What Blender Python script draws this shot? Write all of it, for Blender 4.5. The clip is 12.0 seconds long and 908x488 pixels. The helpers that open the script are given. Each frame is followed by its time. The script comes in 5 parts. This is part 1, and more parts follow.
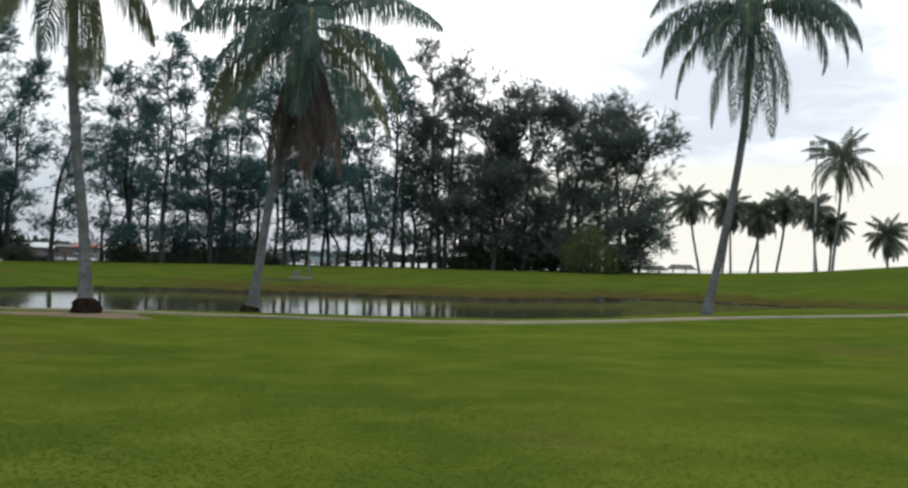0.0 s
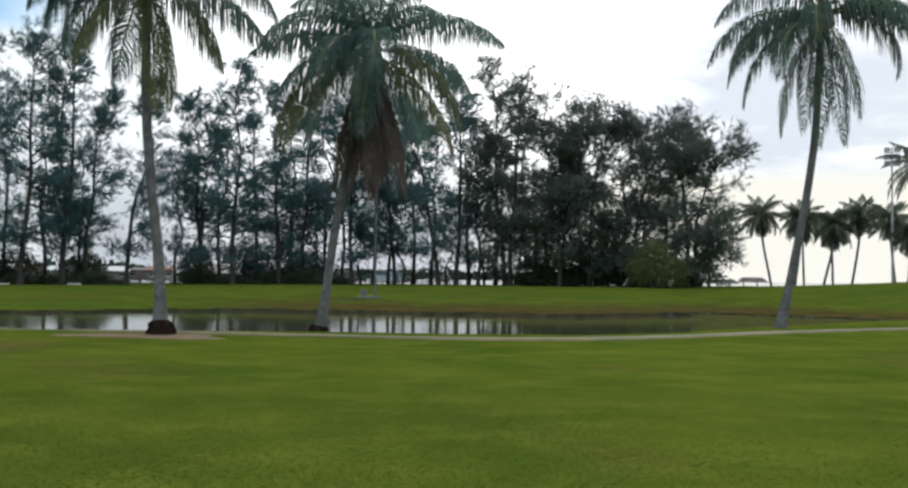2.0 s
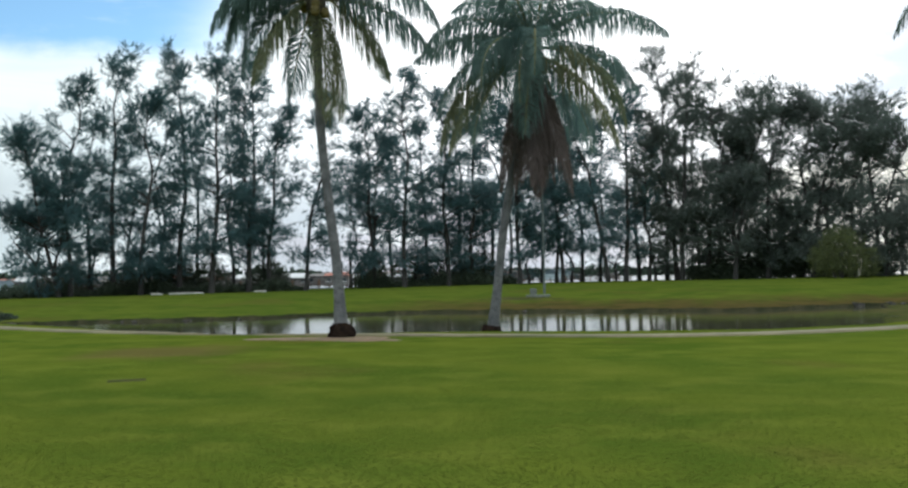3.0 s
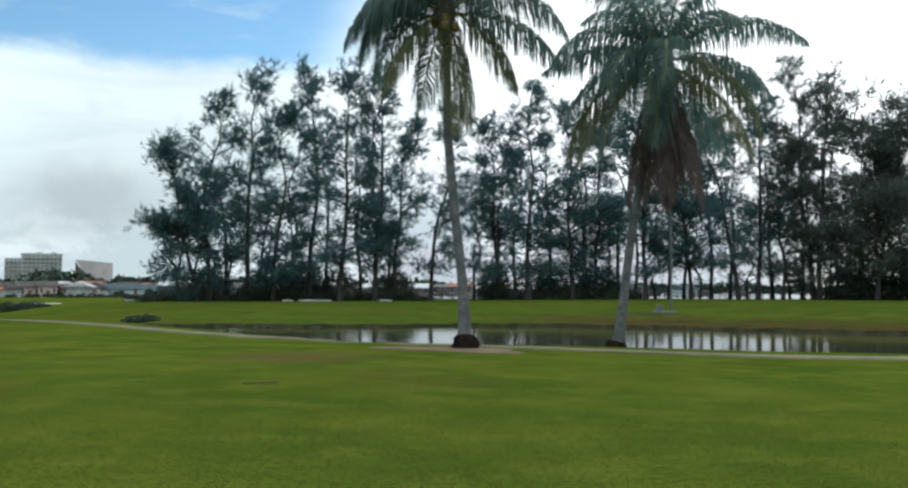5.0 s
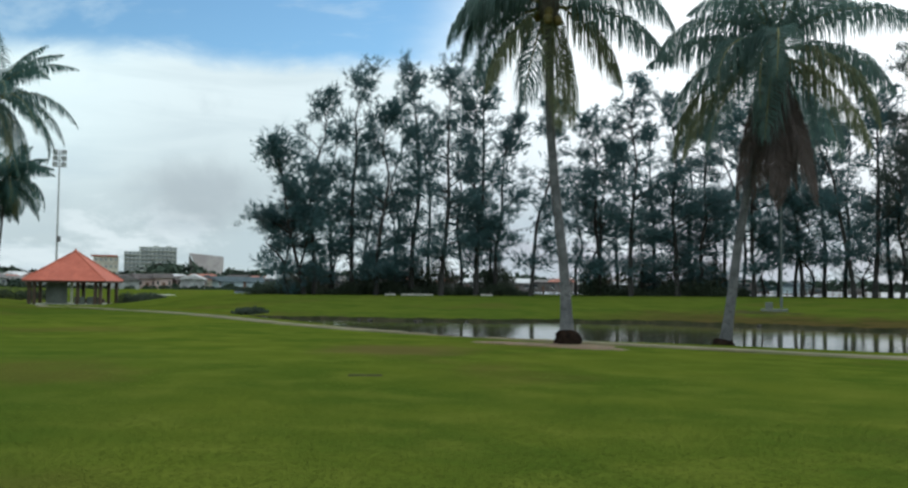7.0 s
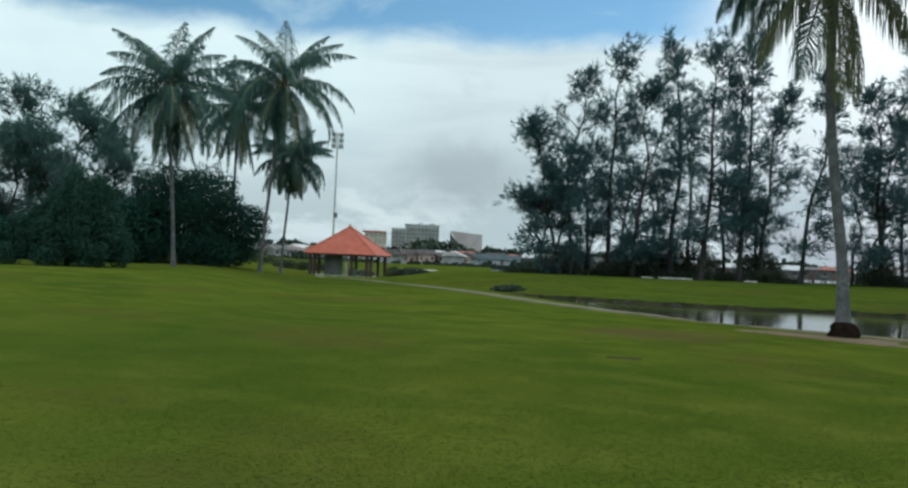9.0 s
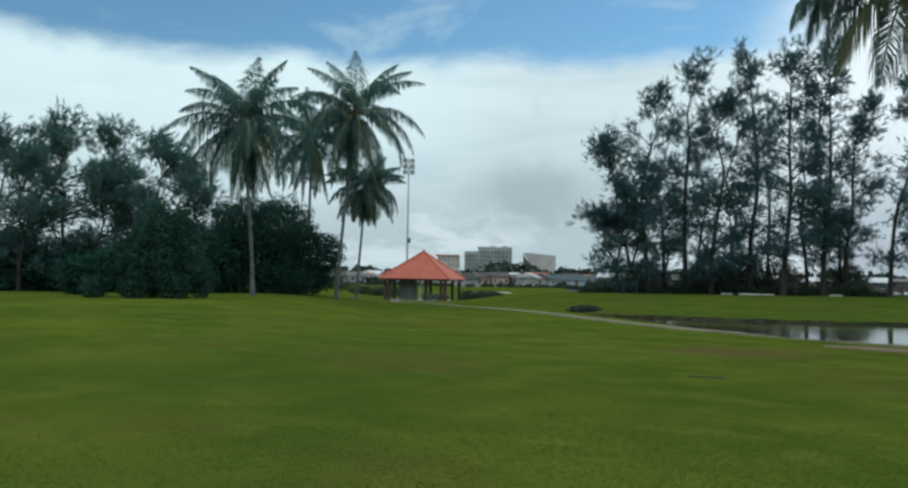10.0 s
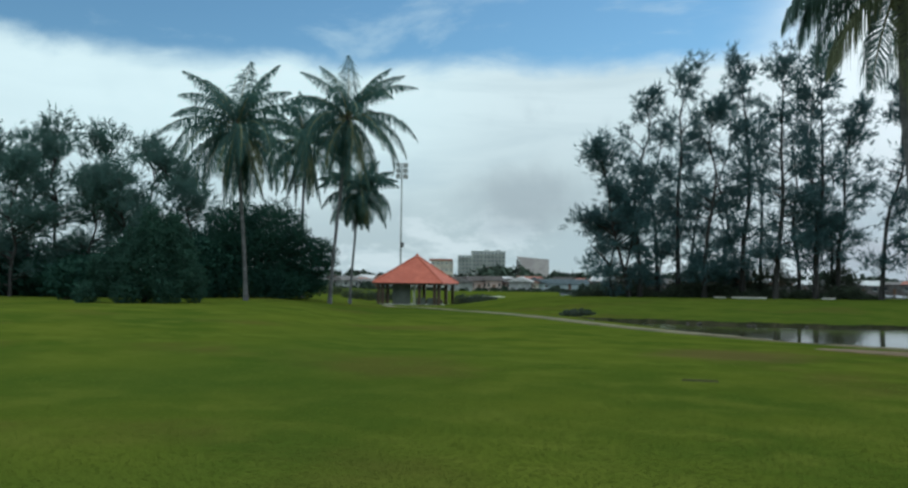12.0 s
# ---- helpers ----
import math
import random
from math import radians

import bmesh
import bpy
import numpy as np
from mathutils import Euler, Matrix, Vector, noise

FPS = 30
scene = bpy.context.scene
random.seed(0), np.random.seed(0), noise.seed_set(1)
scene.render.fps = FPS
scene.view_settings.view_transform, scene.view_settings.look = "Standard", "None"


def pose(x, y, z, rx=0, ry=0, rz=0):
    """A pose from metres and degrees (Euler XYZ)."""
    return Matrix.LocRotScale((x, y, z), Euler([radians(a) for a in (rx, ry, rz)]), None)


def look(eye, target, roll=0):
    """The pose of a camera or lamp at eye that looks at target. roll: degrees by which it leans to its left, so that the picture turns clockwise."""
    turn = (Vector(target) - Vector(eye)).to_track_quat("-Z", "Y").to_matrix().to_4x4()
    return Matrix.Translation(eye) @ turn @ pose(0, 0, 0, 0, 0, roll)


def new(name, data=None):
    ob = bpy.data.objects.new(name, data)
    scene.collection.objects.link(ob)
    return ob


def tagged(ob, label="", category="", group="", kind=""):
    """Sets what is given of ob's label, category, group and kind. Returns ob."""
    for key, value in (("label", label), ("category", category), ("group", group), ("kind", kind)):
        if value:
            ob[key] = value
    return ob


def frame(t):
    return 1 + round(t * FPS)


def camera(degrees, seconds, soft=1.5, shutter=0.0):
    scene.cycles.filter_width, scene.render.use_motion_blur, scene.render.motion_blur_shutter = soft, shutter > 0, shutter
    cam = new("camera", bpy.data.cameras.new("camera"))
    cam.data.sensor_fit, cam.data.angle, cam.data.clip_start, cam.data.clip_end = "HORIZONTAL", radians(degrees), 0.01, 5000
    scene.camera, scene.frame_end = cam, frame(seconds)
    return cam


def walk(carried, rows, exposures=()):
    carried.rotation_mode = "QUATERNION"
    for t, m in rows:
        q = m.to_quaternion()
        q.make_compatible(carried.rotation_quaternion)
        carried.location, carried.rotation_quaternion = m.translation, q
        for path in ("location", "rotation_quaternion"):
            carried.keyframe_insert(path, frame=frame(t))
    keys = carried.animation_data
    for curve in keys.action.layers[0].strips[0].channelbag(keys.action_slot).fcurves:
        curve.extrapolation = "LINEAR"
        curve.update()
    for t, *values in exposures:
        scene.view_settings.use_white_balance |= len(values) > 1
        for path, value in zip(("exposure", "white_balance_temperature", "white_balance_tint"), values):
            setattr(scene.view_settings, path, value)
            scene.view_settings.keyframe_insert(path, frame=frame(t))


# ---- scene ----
# ---------------------------------------------------------------- camera
LENS, EYE, ARM = 53.6, 1.65, 0.35
ROWS = [
    (0, 0.01, 1.15, -1.65),
    (0.5, 1.27, 1.51, -1.77),
    (1, 1.36, 1.65, -1.52),
    (1.5, 1.11, 1.78, -1.10),
    (2, 4.15, 2.16, -0.70),
    (2.5, 9.17, 2.11, -0.02),
    (3, 14.75, 2.12, 1.12),
    (3.5, 18.72, 2.43, 1.04),
    (3.7, 19.75, 2.64, -0.43),
    (5.3, 23.10, 3.01, -0.10),
    (5.5, 23.50, 3.06, -0.22),
    (6, 25.15, 3.61, -0.93),
    (6.5, 25.60, 3.51, -1.00),
    (7, 29.01, 2.60, -0.72),
    (7.5, 34.54, 2.17, -0.52),
    (7.7, 38.16, 2.05, -0.52),
    (9.3, 46.53, 1.30, -1.89),
    (9.5, 47.97, 1.74, -1.23),
    (10, 49.84, 2.21, -0.92),
    (10.5, 49.97, 2.28, -0.86),
    (11, 50.06, 2.35, -0.29),
    (11.5, 49.47, 2.43, -0.43),
    (12, 49.42, 2.48, -0.77),
]


def eye_pose(yaw, pitch, lean):
    a = radians(yaw)
    return pose(-math.sin(a) * ARM, math.cos(a) * ARM, EYE, 90 + pitch, 0, yaw) @ pose(0, 0, 0, 0, 0, -lean)


cam = camera(LENS, 12.0, soft=2.5)
walk(cam, [(t, eye_pose(yaw, pitch, lean)) for t, yaw, pitch, lean in ROWS],
     exposures=[(0.0, 0.0, 6200, 8), (2.0, 0.0, 6200, 8), (3.0, 0.20, 6080, 6.5), (3.7, 0.21, 6030, 6), (5.5, -0.03, 5950, 4.2), (6.5, -0.10, 5940, 4), (7.5, -0.12, 5940, 3.8), (9.5, -0.28, 5800, 0.5), (12.0, -0.30, 5720, 0)])


# ---------------------------------------------------------------- sky and sun
def direction(az, el):
    a, e = radians(az), radians(el)
    return Vector((-math.sin(a) * math.cos(e), math.cos(a) * math.cos(e), math.sin(e)))


SUN_AZ, SUN_EL = -7.0, 27.0


def node(tree, kind, ins=(), operation=""):
    n = tree.nodes.new(kind)
    if operation:
        n.operation = operation
    for k, v in dict(ins).items():
        if isinstance(v, bpy.types.NodeSocket):
            tree.links.new(v, n.inputs[k])
        else:
            n.inputs[k].default_value = v
    return n


def maths(tree, op, a, b=0.0):
    return node(tree, "ShaderNodeMath", {0: a, 1: b}, operation=op).outputs[0]


def mix(tree, fac, a, b, blend="MIX"):
    n = tree.nodes.new("ShaderNodeMix")
    n.data_type, n.blend_type = "RGBA", blend
    if isinstance(fac, bpy.types.NodeSocket):
        tree.links.new(fac, n.inputs[0])
    else:
        n.inputs[0].default_value = fac
    for i, v in ((6, a), (7, b)):
        if isinstance(v, bpy.types.NodeSocket):
            tree.links.new(v, n.inputs[i])
        else:
            n.inputs[i].default_value = (*v, 1)
    return n.outputs[2]


def smooth(tree, v, lo, hi):
    n = node(tree, "ShaderNodeMapRange", {0: v, 1: lo, 2: hi})
    n.interpolation_type = "SMOOTHSTEP"
    return n.outputs[0]


def noise_tex(tree, vec, scale, detail=4.0, rough=0.55, dist=0.0):
    return node(tree, "ShaderNodeTexNoise", {"Vector": vec, "Scale": scale, "Detail": detail, "Roughness": rough, "Distortion": dist}).outputs["Fac"]


def build_world():
    world = bpy.data.worlds.new("sky")
    scene.world = world
    world.use_nodes = True
    t = world.node_tree
    t.nodes.clear()
    out = node(t, "ShaderNodeOutputWorld")
    sky = node(t, "ShaderNodeTexSky")
    sky.sky_type, sky.sun_disc = "NISHITA", False
    sky.sun_elevation, sky.sun_rotation = radians(SUN_EL), radians(-SUN_AZ)
    sky.air_density, sky.dust_density, sky.ozone_density = 1.0, 0.2, 2.0
    vec = node(t, "ShaderNodeTexCoord").outputs["Generated"]

    def toward(az, el):
        return node(t, "ShaderNodeVectorMath", {0: vec, 1: direction(az, el)}, operation="DOT_PRODUCT").outputs["Value"]

    z = node(t, "ShaderNodeSeparateXYZ", {0: vec}).outputs[2]
    # cloud sheet seen in perspective: direction divided by its height
    lift = maths(t, "ADD", maths(t, "MAXIMUM", z, 0.0), 0.16)
    flat = node(t, "ShaderNodeVectorMath", {0: vec, "Scale": maths(t, "DIVIDE", 1.0, lift)}, operation="SCALE").outputs[0]
    big = noise_tex(t, flat, 0.9, 6, 0.55, 0.4)
    fine = noise_tex(t, flat, 2.6, 8, 0.6, 0.3)
    puff = noise_tex(t, vec, 7.0, 7, 0.55, 0.2)
    # the opening of blue sky over the land, above a long cloud edge
    edge = maths(t, "ADD", z, maths(t, "MULTIPLY", maths(t, "SUBTRACT", fine, 0.5), 0.050))
    edge = maths(t, "ADD", edge, maths(t, "MULTIPLY", maths(t, "SUBTRACT", puff, 0.5), 0.035))
    blue = maths(t, "MULTIPLY", smooth(t, edge, 0.222, 0.252), smooth(t, maths(t, "ADD", toward(60, 24), maths(t, "MULTIPLY", maths(t, "SUBTRACT", big, 0.5), 0.12)), 0.83, 0.90))
    wisp = smooth(t, fine, 0.52, 0.70)
    blue = maths(t, "MULTIPLY", blue, maths(t, "SUBTRACT", 1.0, maths(t, "MULTIPLY", wisp, 0.30)))
    # cloud brightness: thin and bright round the hidden sun, greyer away from it
    near_sun = maths(t, "MULTIPLY", smooth(t, toward(SUN_AZ, SUN_EL), 0.70, 0.97), smooth(t, z, 0.05, 0.17))
    high = smooth(t, z, 0.03, 0.22)
    low = mix(t, smooth(t, toward(2, 2), 0.80, 0.97), (0.63, 0.69, 0.69), (0.62, 0.60, 0.64))
    body = mix(t, high, low, (0.92, 0.98, 0.97))
    cumulus = maths(t, "MULTIPLY", smooth(t, noise_tex(t, node(t, "ShaderNodeMapping", {0: vec, 3: (1.0, 1.0, 2.2)}).outputs[0], 11.0, 7, 0.58, 0.25), 0.47, 0.60), smooth(t, z, 0.115, 0.05))
    body = mix(t, maths(t, "MULTIPLY", cumulus, 0.75), body, (0.93, 0.96, 0.95))
    body = mix(t, maths(t, "MULTIPLY", smooth(t, big, 0.50, 0.68), 0.45), body, (0.52, 0.60, 0.65))
    body = mix(t, maths(t, "MULTIPLY", smooth(t, puff, 0.54, 0.70), 0.40), body, (0.47, 0.53, 0.57))
    long = node(t, "ShaderNodeMapping", {0: vec, 3: (2.2, 2.2, 16.0)}).outputs[0]
    body = mix(t, maths(t, "MULTIPLY", smooth(t, noise_tex(t, long, 1.6, 6, 0.55, 0.6), 0.42, 0.68), 0.40), body, (0.60, 0.68, 0.71))
    smudge = node(t, "ShaderNodeVectorMath", {0: node(t, "ShaderNodeVectorMath", {0: vec, 1: direction(44.3, 5.3)}, operation="SUBTRACT").outputs[0],
                                              1: (11.0, 11.0, 24.0)}, operation="MULTIPLY").outputs[0]
    smudge = node(t, "ShaderNodeVectorMath", {0: smudge}, operation="LENGTH").outputs["Value"]
    smudge = maths(t, "ADD", smudge, maths(t, "MULTIPLY", maths(t, "SUBTRACT", puff, 0.5), 3.2))
    body = mix(t, maths(t, "MULTIPLY", smooth(t, smudge, 1.3, 0.2), 0.6), body, (0.44, 0.47, 0.49))
    # a thinner, brighter sheet over the land
    body = mix(t, maths(t, "MULTIPLY", maths(t, "MULTIPLY", smooth(t, toward(66, 14), 0.93, 0.995), smooth(t, z, 0.04, 0.16)), 0.65), body, (1.02, 1.14, 1.12))
    # an overcast sky is brightest overhead
    body = mix(t, smooth(t, z, 0.32, 0.85), body, (2.45, 2.50, 2.50))
    body = mix(t, near_sun, body, (1.55, 1.50, 1.48))
    # grey bank over a clear warm strip along the sea horizon
    bank = node(t, "ShaderNodeVectorMath", {0: node(t, "ShaderNodeVectorMath", {0: vec, 1: direction(-17, 11.5)}, operation="SUBTRACT").outputs[0],
                                            1: (4.6, 4.6, 9.5)}, operation="MULTIPLY").outputs[0]
    bank = node(t, "ShaderNodeVectorMath", {0: bank}, operation="LENGTH").outputs["Value"]
    bank = maths(t, "ADD", bank, maths(t, "MULTIPLY", maths(t, "SUBTRACT", fine, 0.5), 1.6))
    body = mix(t, maths(t, "MULTIPLY", smooth(t, bank, 1.15, 0.45), 0.85), body, (0.70, 0.745, 0.81))
    glow = maths(t, "MULTIPLY", smooth(t, toward(-19, 2), 0.90, 0.995), smooth(t, z, 0.125, 0.10))
    body = mix(t, glow, body, (1.02, 0.97, 0.86))
    clear = mix(t, 1.0, sky.outputs[0], (0.114, 0.130, 0.129), "MULTIPLY")
    colour = mix(t, blue, body, clear)
    bg = node(t, "ShaderNodeBackground", {"Color": colour, "Strength": 1.0})
    t.links.new(bg.outputs[0], out.inputs[0])


build_world()
sun_data = bpy.data.lights.new("sun", "SUN")
sun_data.energy, sun_data.angle, sun_data.color = 0.95, radians(25), (1.0, 0.95, 0.86)
sun = new("sun", sun_data)
sun.matrix_world = look(direction(SUN_AZ, SUN_EL) * 200, (0, 0, 0))


# ---------------------------------------------------------------- materials
def material(name, build, rough=0.8, bump=None, **props):
    m = bpy.data.materials.new(name)
    m.use_nodes = True
    t = m.node_tree
    b = t.nodes["Principled BSDF"]
    vec = node(t, "ShaderNodeNewGeometry").outputs["Position"]
    colour = build(t, vec)
    if isinstance(colour, bpy.types.NodeSocket):
        t.links.new(colour, b.inputs["Base Color"])
    else:
        b.inputs["Base Color"].default_value = (*colour, 1)
    b.inputs["Roughness"].default_value = rough
    b.inputs["Specular IOR Level"].default_value = props.get("spec", 0.3)
    b.inputs["Metallic"].default_value = props.get("metal", 0.0)
    if props.get("through"):
        # light through thin leaves
        tr = node(t, "ShaderNodeBsdfTranslucent")
        if isinstance(colour, bpy.types.NodeSocket):
            t.links.new(colour, tr.inputs[0])
        else:
            tr.inputs[0].default_value = (*colour, 1)
        mx = node(t, "ShaderNodeMixShader", {0: props["through"], 1: b.outputs[0], 2: tr.outputs[0]})
        t.links.new(mx.outputs[0], t.nodes["Material Output"].inputs[0])
    if bump:
        scale, strength, dist = bump
        h = noise_tex(t, vec, scale, 6, 0.6)
        n = node(t, "ShaderNodeBump", {"Height": h, "Strength": strength, "Distance": dist})
        t.links.new(n.outputs[0], b.inputs["Normal"])
    return m


def speckled(a, b, scale, scale2=None, c=None, lo=0.35, hi=0.65):
    def build(t, vec):
        col = mix(t, smooth(t, noise_tex(t, vec, scale, 5), lo, hi), a, b)
        if c:
            col = mix(t, maths(t, "MULTIPLY", smooth(t, noise_tex(t, vec, scale2, 4), 0.48, 0.7), 0.8), col, c)
        return col
    return build


def leafy(a, b, c):
    """Leaf colour that differs from leaf to leaf and from clump to clump."""
    def build(t, vec):
        isl = node(t, "ShaderNodeNewGeometry").outputs["Random Per Island"]
        col = mix(t, isl, a, b)
        return mix(t, smooth(t, noise_tex(t, vec, 0.5, 3), 0.45, 0.7), col, c)
    return build


def lawn(t, vec):
    streak = node(t, "ShaderNodeMapping", {0: vec, 2: (0, 0, radians(-14)), 3: (0.8, 1.0, 1.0)}).outputs[0]
    col = mix(t, smooth(t, noise_tex(t, streak, 0.35, 5), 0.35, 0.65), (0.0370, 0.0577, 0.0074), (0.0569, 0.0735, 0.0093))
    col = mix(t, maths(t, "MULTIPLY", smooth(t, noise_tex(t, streak, 0.9, 6, 0.62), 0.44, 0.70), 0.66), col, (0.0787, 0.0921, 0.0140))
    col = mix(t, maths(t, "MULTIPLY", smooth(t, noise_tex(t, vec, 0.055, 3), 0.50, 0.72), 0.6), col, (0.0304, 0.0521, 0.0084))
    col = mix(t, maths(t, "MULTIPLY", smooth(t, noise_tex(t, vec, 9.0, 5, 0.7), 0.52, 0.75), 0.06), col, (0.0285, 0.0428, 0.0065))
    col = mix(t, maths(t, "MULTIPLY", smooth(t, noise_tex(t, vec, 0.16, 4), 0.54, 0.68), 0.5), col, (0.0655, 0.0539, 0.0149))
    # a dry, trodden stretch near the path
    off = node(t, "ShaderNodeVectorMath", {0: node(t, "ShaderNodeVectorMath", {0: vec, 1: (-12.1, 18.8, 0.0)}, operation="SUBTRACT").outputs[0], 1: (0.42, 0.42, 0.0)}, operation="MULTIPLY").outputs[0]
    dry = maths(t, "ADD", node(t, "ShaderNodeVectorMath", {0: off}, operation="LENGTH").outputs["Value"], maths(t, "MULTIPLY", maths(t, "SUBTRACT", noise_tex(t, vec, 0.9, 5), 0.5), 1.3))
    col = mix(t, maths(t, "MULTIPLY", smooth(t, dry, 1.1, 0.3), 0.75), col, (0.066, 0.052, 0.019))
    return mix(t, maths(t, "MULTIPLY", smooth(t, noise_tex(t, vec, 45.0, 3, 0.7), 0.45, 0.8), 0.12), col, (0.0721, 0.0893, 0.0186))


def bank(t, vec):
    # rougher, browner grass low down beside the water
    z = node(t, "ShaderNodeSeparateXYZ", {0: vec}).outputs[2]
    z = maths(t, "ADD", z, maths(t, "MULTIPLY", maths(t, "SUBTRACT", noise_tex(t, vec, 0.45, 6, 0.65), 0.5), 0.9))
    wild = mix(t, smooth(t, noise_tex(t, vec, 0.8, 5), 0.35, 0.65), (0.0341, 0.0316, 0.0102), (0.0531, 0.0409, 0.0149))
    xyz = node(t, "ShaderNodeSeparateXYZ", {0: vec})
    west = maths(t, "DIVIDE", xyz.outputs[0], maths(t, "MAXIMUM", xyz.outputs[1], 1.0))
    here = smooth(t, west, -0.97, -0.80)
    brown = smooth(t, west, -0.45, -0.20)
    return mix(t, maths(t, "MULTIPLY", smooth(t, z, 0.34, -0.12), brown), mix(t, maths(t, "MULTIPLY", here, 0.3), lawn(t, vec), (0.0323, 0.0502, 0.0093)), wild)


M = {}
M["lawn"] = material("lawn_grass", lawn, 1.0, (30, 0.12, 0.02), spec=0.0)
M["blade"] = material("grass_blade", leafy((0.075, 0.096, 0.015), (0.096, 0.118, 0.020), (0.069, 0.090, 0.014)), 1.0, spec=0.0, through=0.5)
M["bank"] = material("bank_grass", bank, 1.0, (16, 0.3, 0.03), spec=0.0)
M["soil"] = material("red_soil", speckled((0.080, 0.050, 0.027), (0.120, 0.076, 0.042), 2.2, 3, (0.052, 0.064, 0.013)), 0.95, (20, 0.6, 0.02))
M["path"] = material("path_concrete", speckled((0.084, 0.074, 0.040), (0.118, 0.104, 0.058), 0.9, 0.4, (0.048, 0.058, 0.016)), 0.9, (25, 0.3, 0.01))
M["mud"] = material("bank_mud", speckled((0.019, 0.022, 0.011), (0.040, 0.038, 0.021), 1.3, 5, (0.013, 0.014, 0.008)), 0.95, (6, 0.8, 0.06), spec=0.0)
# bare soil, and the bank's olive reflection painted at the pond's end
M["silt_reflection"] = material("olive_silt_and_reflection", speckled((0.030, 0.034, 0.012), (0.052, 0.048, 0.020), 0.9, 2.6, (0.036, 0.052, 0.011)), 1.0, (5, 0.6, 0.05), spec=0.0)
M["bark"] = material("dark_bark", speckled((0.024, 0.024, 0.023), (0.044, 0.043, 0.041), 3, 14, (0.018, 0.018, 0.017)), 0.9, (18, 0.6, 0.02))
M["palm_bark"] = material("palm_bark", speckled((0.068, 0.071, 0.074), (0.116, 0.119, 0.121), 2.5, 11, (0.043, 0.044, 0.045)), 0.9, (22, 0.6, 0.015))
M["palm_root"] = material("palm_root", speckled((0.010, 0.007, 0.006), (0.022, 0.015, 0.011), 6, 20, (0.007, 0.006, 0.005)), 1.0, (25, 0.9, 0.03), spec=0.02)
M["needle"] = material("casuarina_needles", leafy((0.042, 0.090, 0.096), (0.074, 0.128, 0.132), (0.058, 0.104, 0.112)), 0.8, spec=0.1, through=0.45)
M["needle_brown"] = material("brownish_needles", leafy((0.060, 0.084, 0.074), (0.100, 0.122, 0.106), (0.082, 0.096, 0.088)), 0.8, spec=0.1, through=0.45)
M["needle_green"] = material("green_needles", leafy((0.044, 0.094, 0.084), (0.078, 0.134, 0.116), (0.060, 0.110, 0.098)), 0.8, spec=0.1, through=0.4)
M["frond_far"] = material("dark_palm_leaflet", leafy((0.042, 0.092, 0.082), (0.074, 0.138, 0.118), (0.054, 0.106, 0.098)), 0.8, spec=0.08, through=0.4)
M["frond"] = material("palm_leaflet", leafy((0.080, 0.140, 0.124), (0.128, 0.198, 0.174), (0.102, 0.166, 0.150)), 0.5, spec=0.32, through=0.66)
M["frond_dark"] = material("deep_green_leaflet", leafy((0.066, 0.112, 0.094), (0.106, 0.160, 0.132), (0.084, 0.132, 0.112)), 0.55, spec=0.25, through=0.55)
M["frond_shore"] = material("backlit_olive_leaflet", leafy((0.062, 0.082, 0.058), (0.100, 0.120, 0.082), (0.080, 0.098, 0.070)), 0.6, spec=0.2, through=0.5)
M["frond_old"] = material("old_palm_leaflet", leafy((0.108, 0.132, 0.070), (0.145, 0.155, 0.086), (0.098, 0.128, 0.072)), 0.6, spec=0.25, through=0.5)
M["frond_dead"] = material("dead_palm_leaflet", leafy((0.090, 0.074, 0.070), (0.130, 0.104, 0.096), (0.074, 0.062, 0.060)), 0.85, spec=0.1, through=0.3)
M["fibre"] = material("palm_fibre", speckled((0.07, 0.06, 0.05), (0.12, 0.105, 0.085), 6, 18, (0.05, 0.042, 0.035)), 0.9, (30, 0.6, 0.02))
M["rachis"] = material("palm_midrib", speckled((0.10, 0.11, 0.04), (0.16, 0.15, 0.06), 4), 0.6)
M["nut"] = material("coconut_husk", speckled((0.10, 0.085, 0.03), (0.16, 0.12, 0.04), 8), 0.6)
M["broadleaf"] = material("dark_broadleaf", leafy((0.013, 0.040, 0.030), (0.026, 0.064, 0.044), (0.018, 0.048, 0.038)), 0.8, spec=0.06, through=0.25)
M["broad_soft"] = material("soft_green_leaf", leafy((0.020, 0.052, 0.038), (0.038, 0.080, 0.056), (0.028, 0.062, 0.046)), 0.8, spec=0.06, through=0.35)
M["shrub"] = material("shrub_leaf", leafy((0.066, 0.086, 0.034), (0.104, 0.120, 0.048), (0.080, 0.098, 0.040)), 0.7, spec=0.12, through=0.3)
M["scrub"] = material("dark_scrub", leafy((0.032, 0.048, 0.034), (0.058, 0.074, 0.048), (0.044, 0.056, 0.040)), 0.8, spec=0.1, through=0.3)
M["rock"] = material("dark_rock", speckled((0.025, 0.025, 0.022), (0.06, 0.058, 0.05), 2.5, 9, (0.02, 0.02, 0.018)), 0.9, (9, 0.8, 0.05), spec=0.05)
M["steel"] = material("galvanised_steel", speckled((0.32, 0.33, 0.33), (0.42, 0.43, 0.43), 2), 0.5, metal=0.6)
M["lamp_body"] = material("lamp_housing", speckled((0.10, 0.10, 0.10), (0.16, 0.16, 0.16), 3), 0.5, metal=0.4)
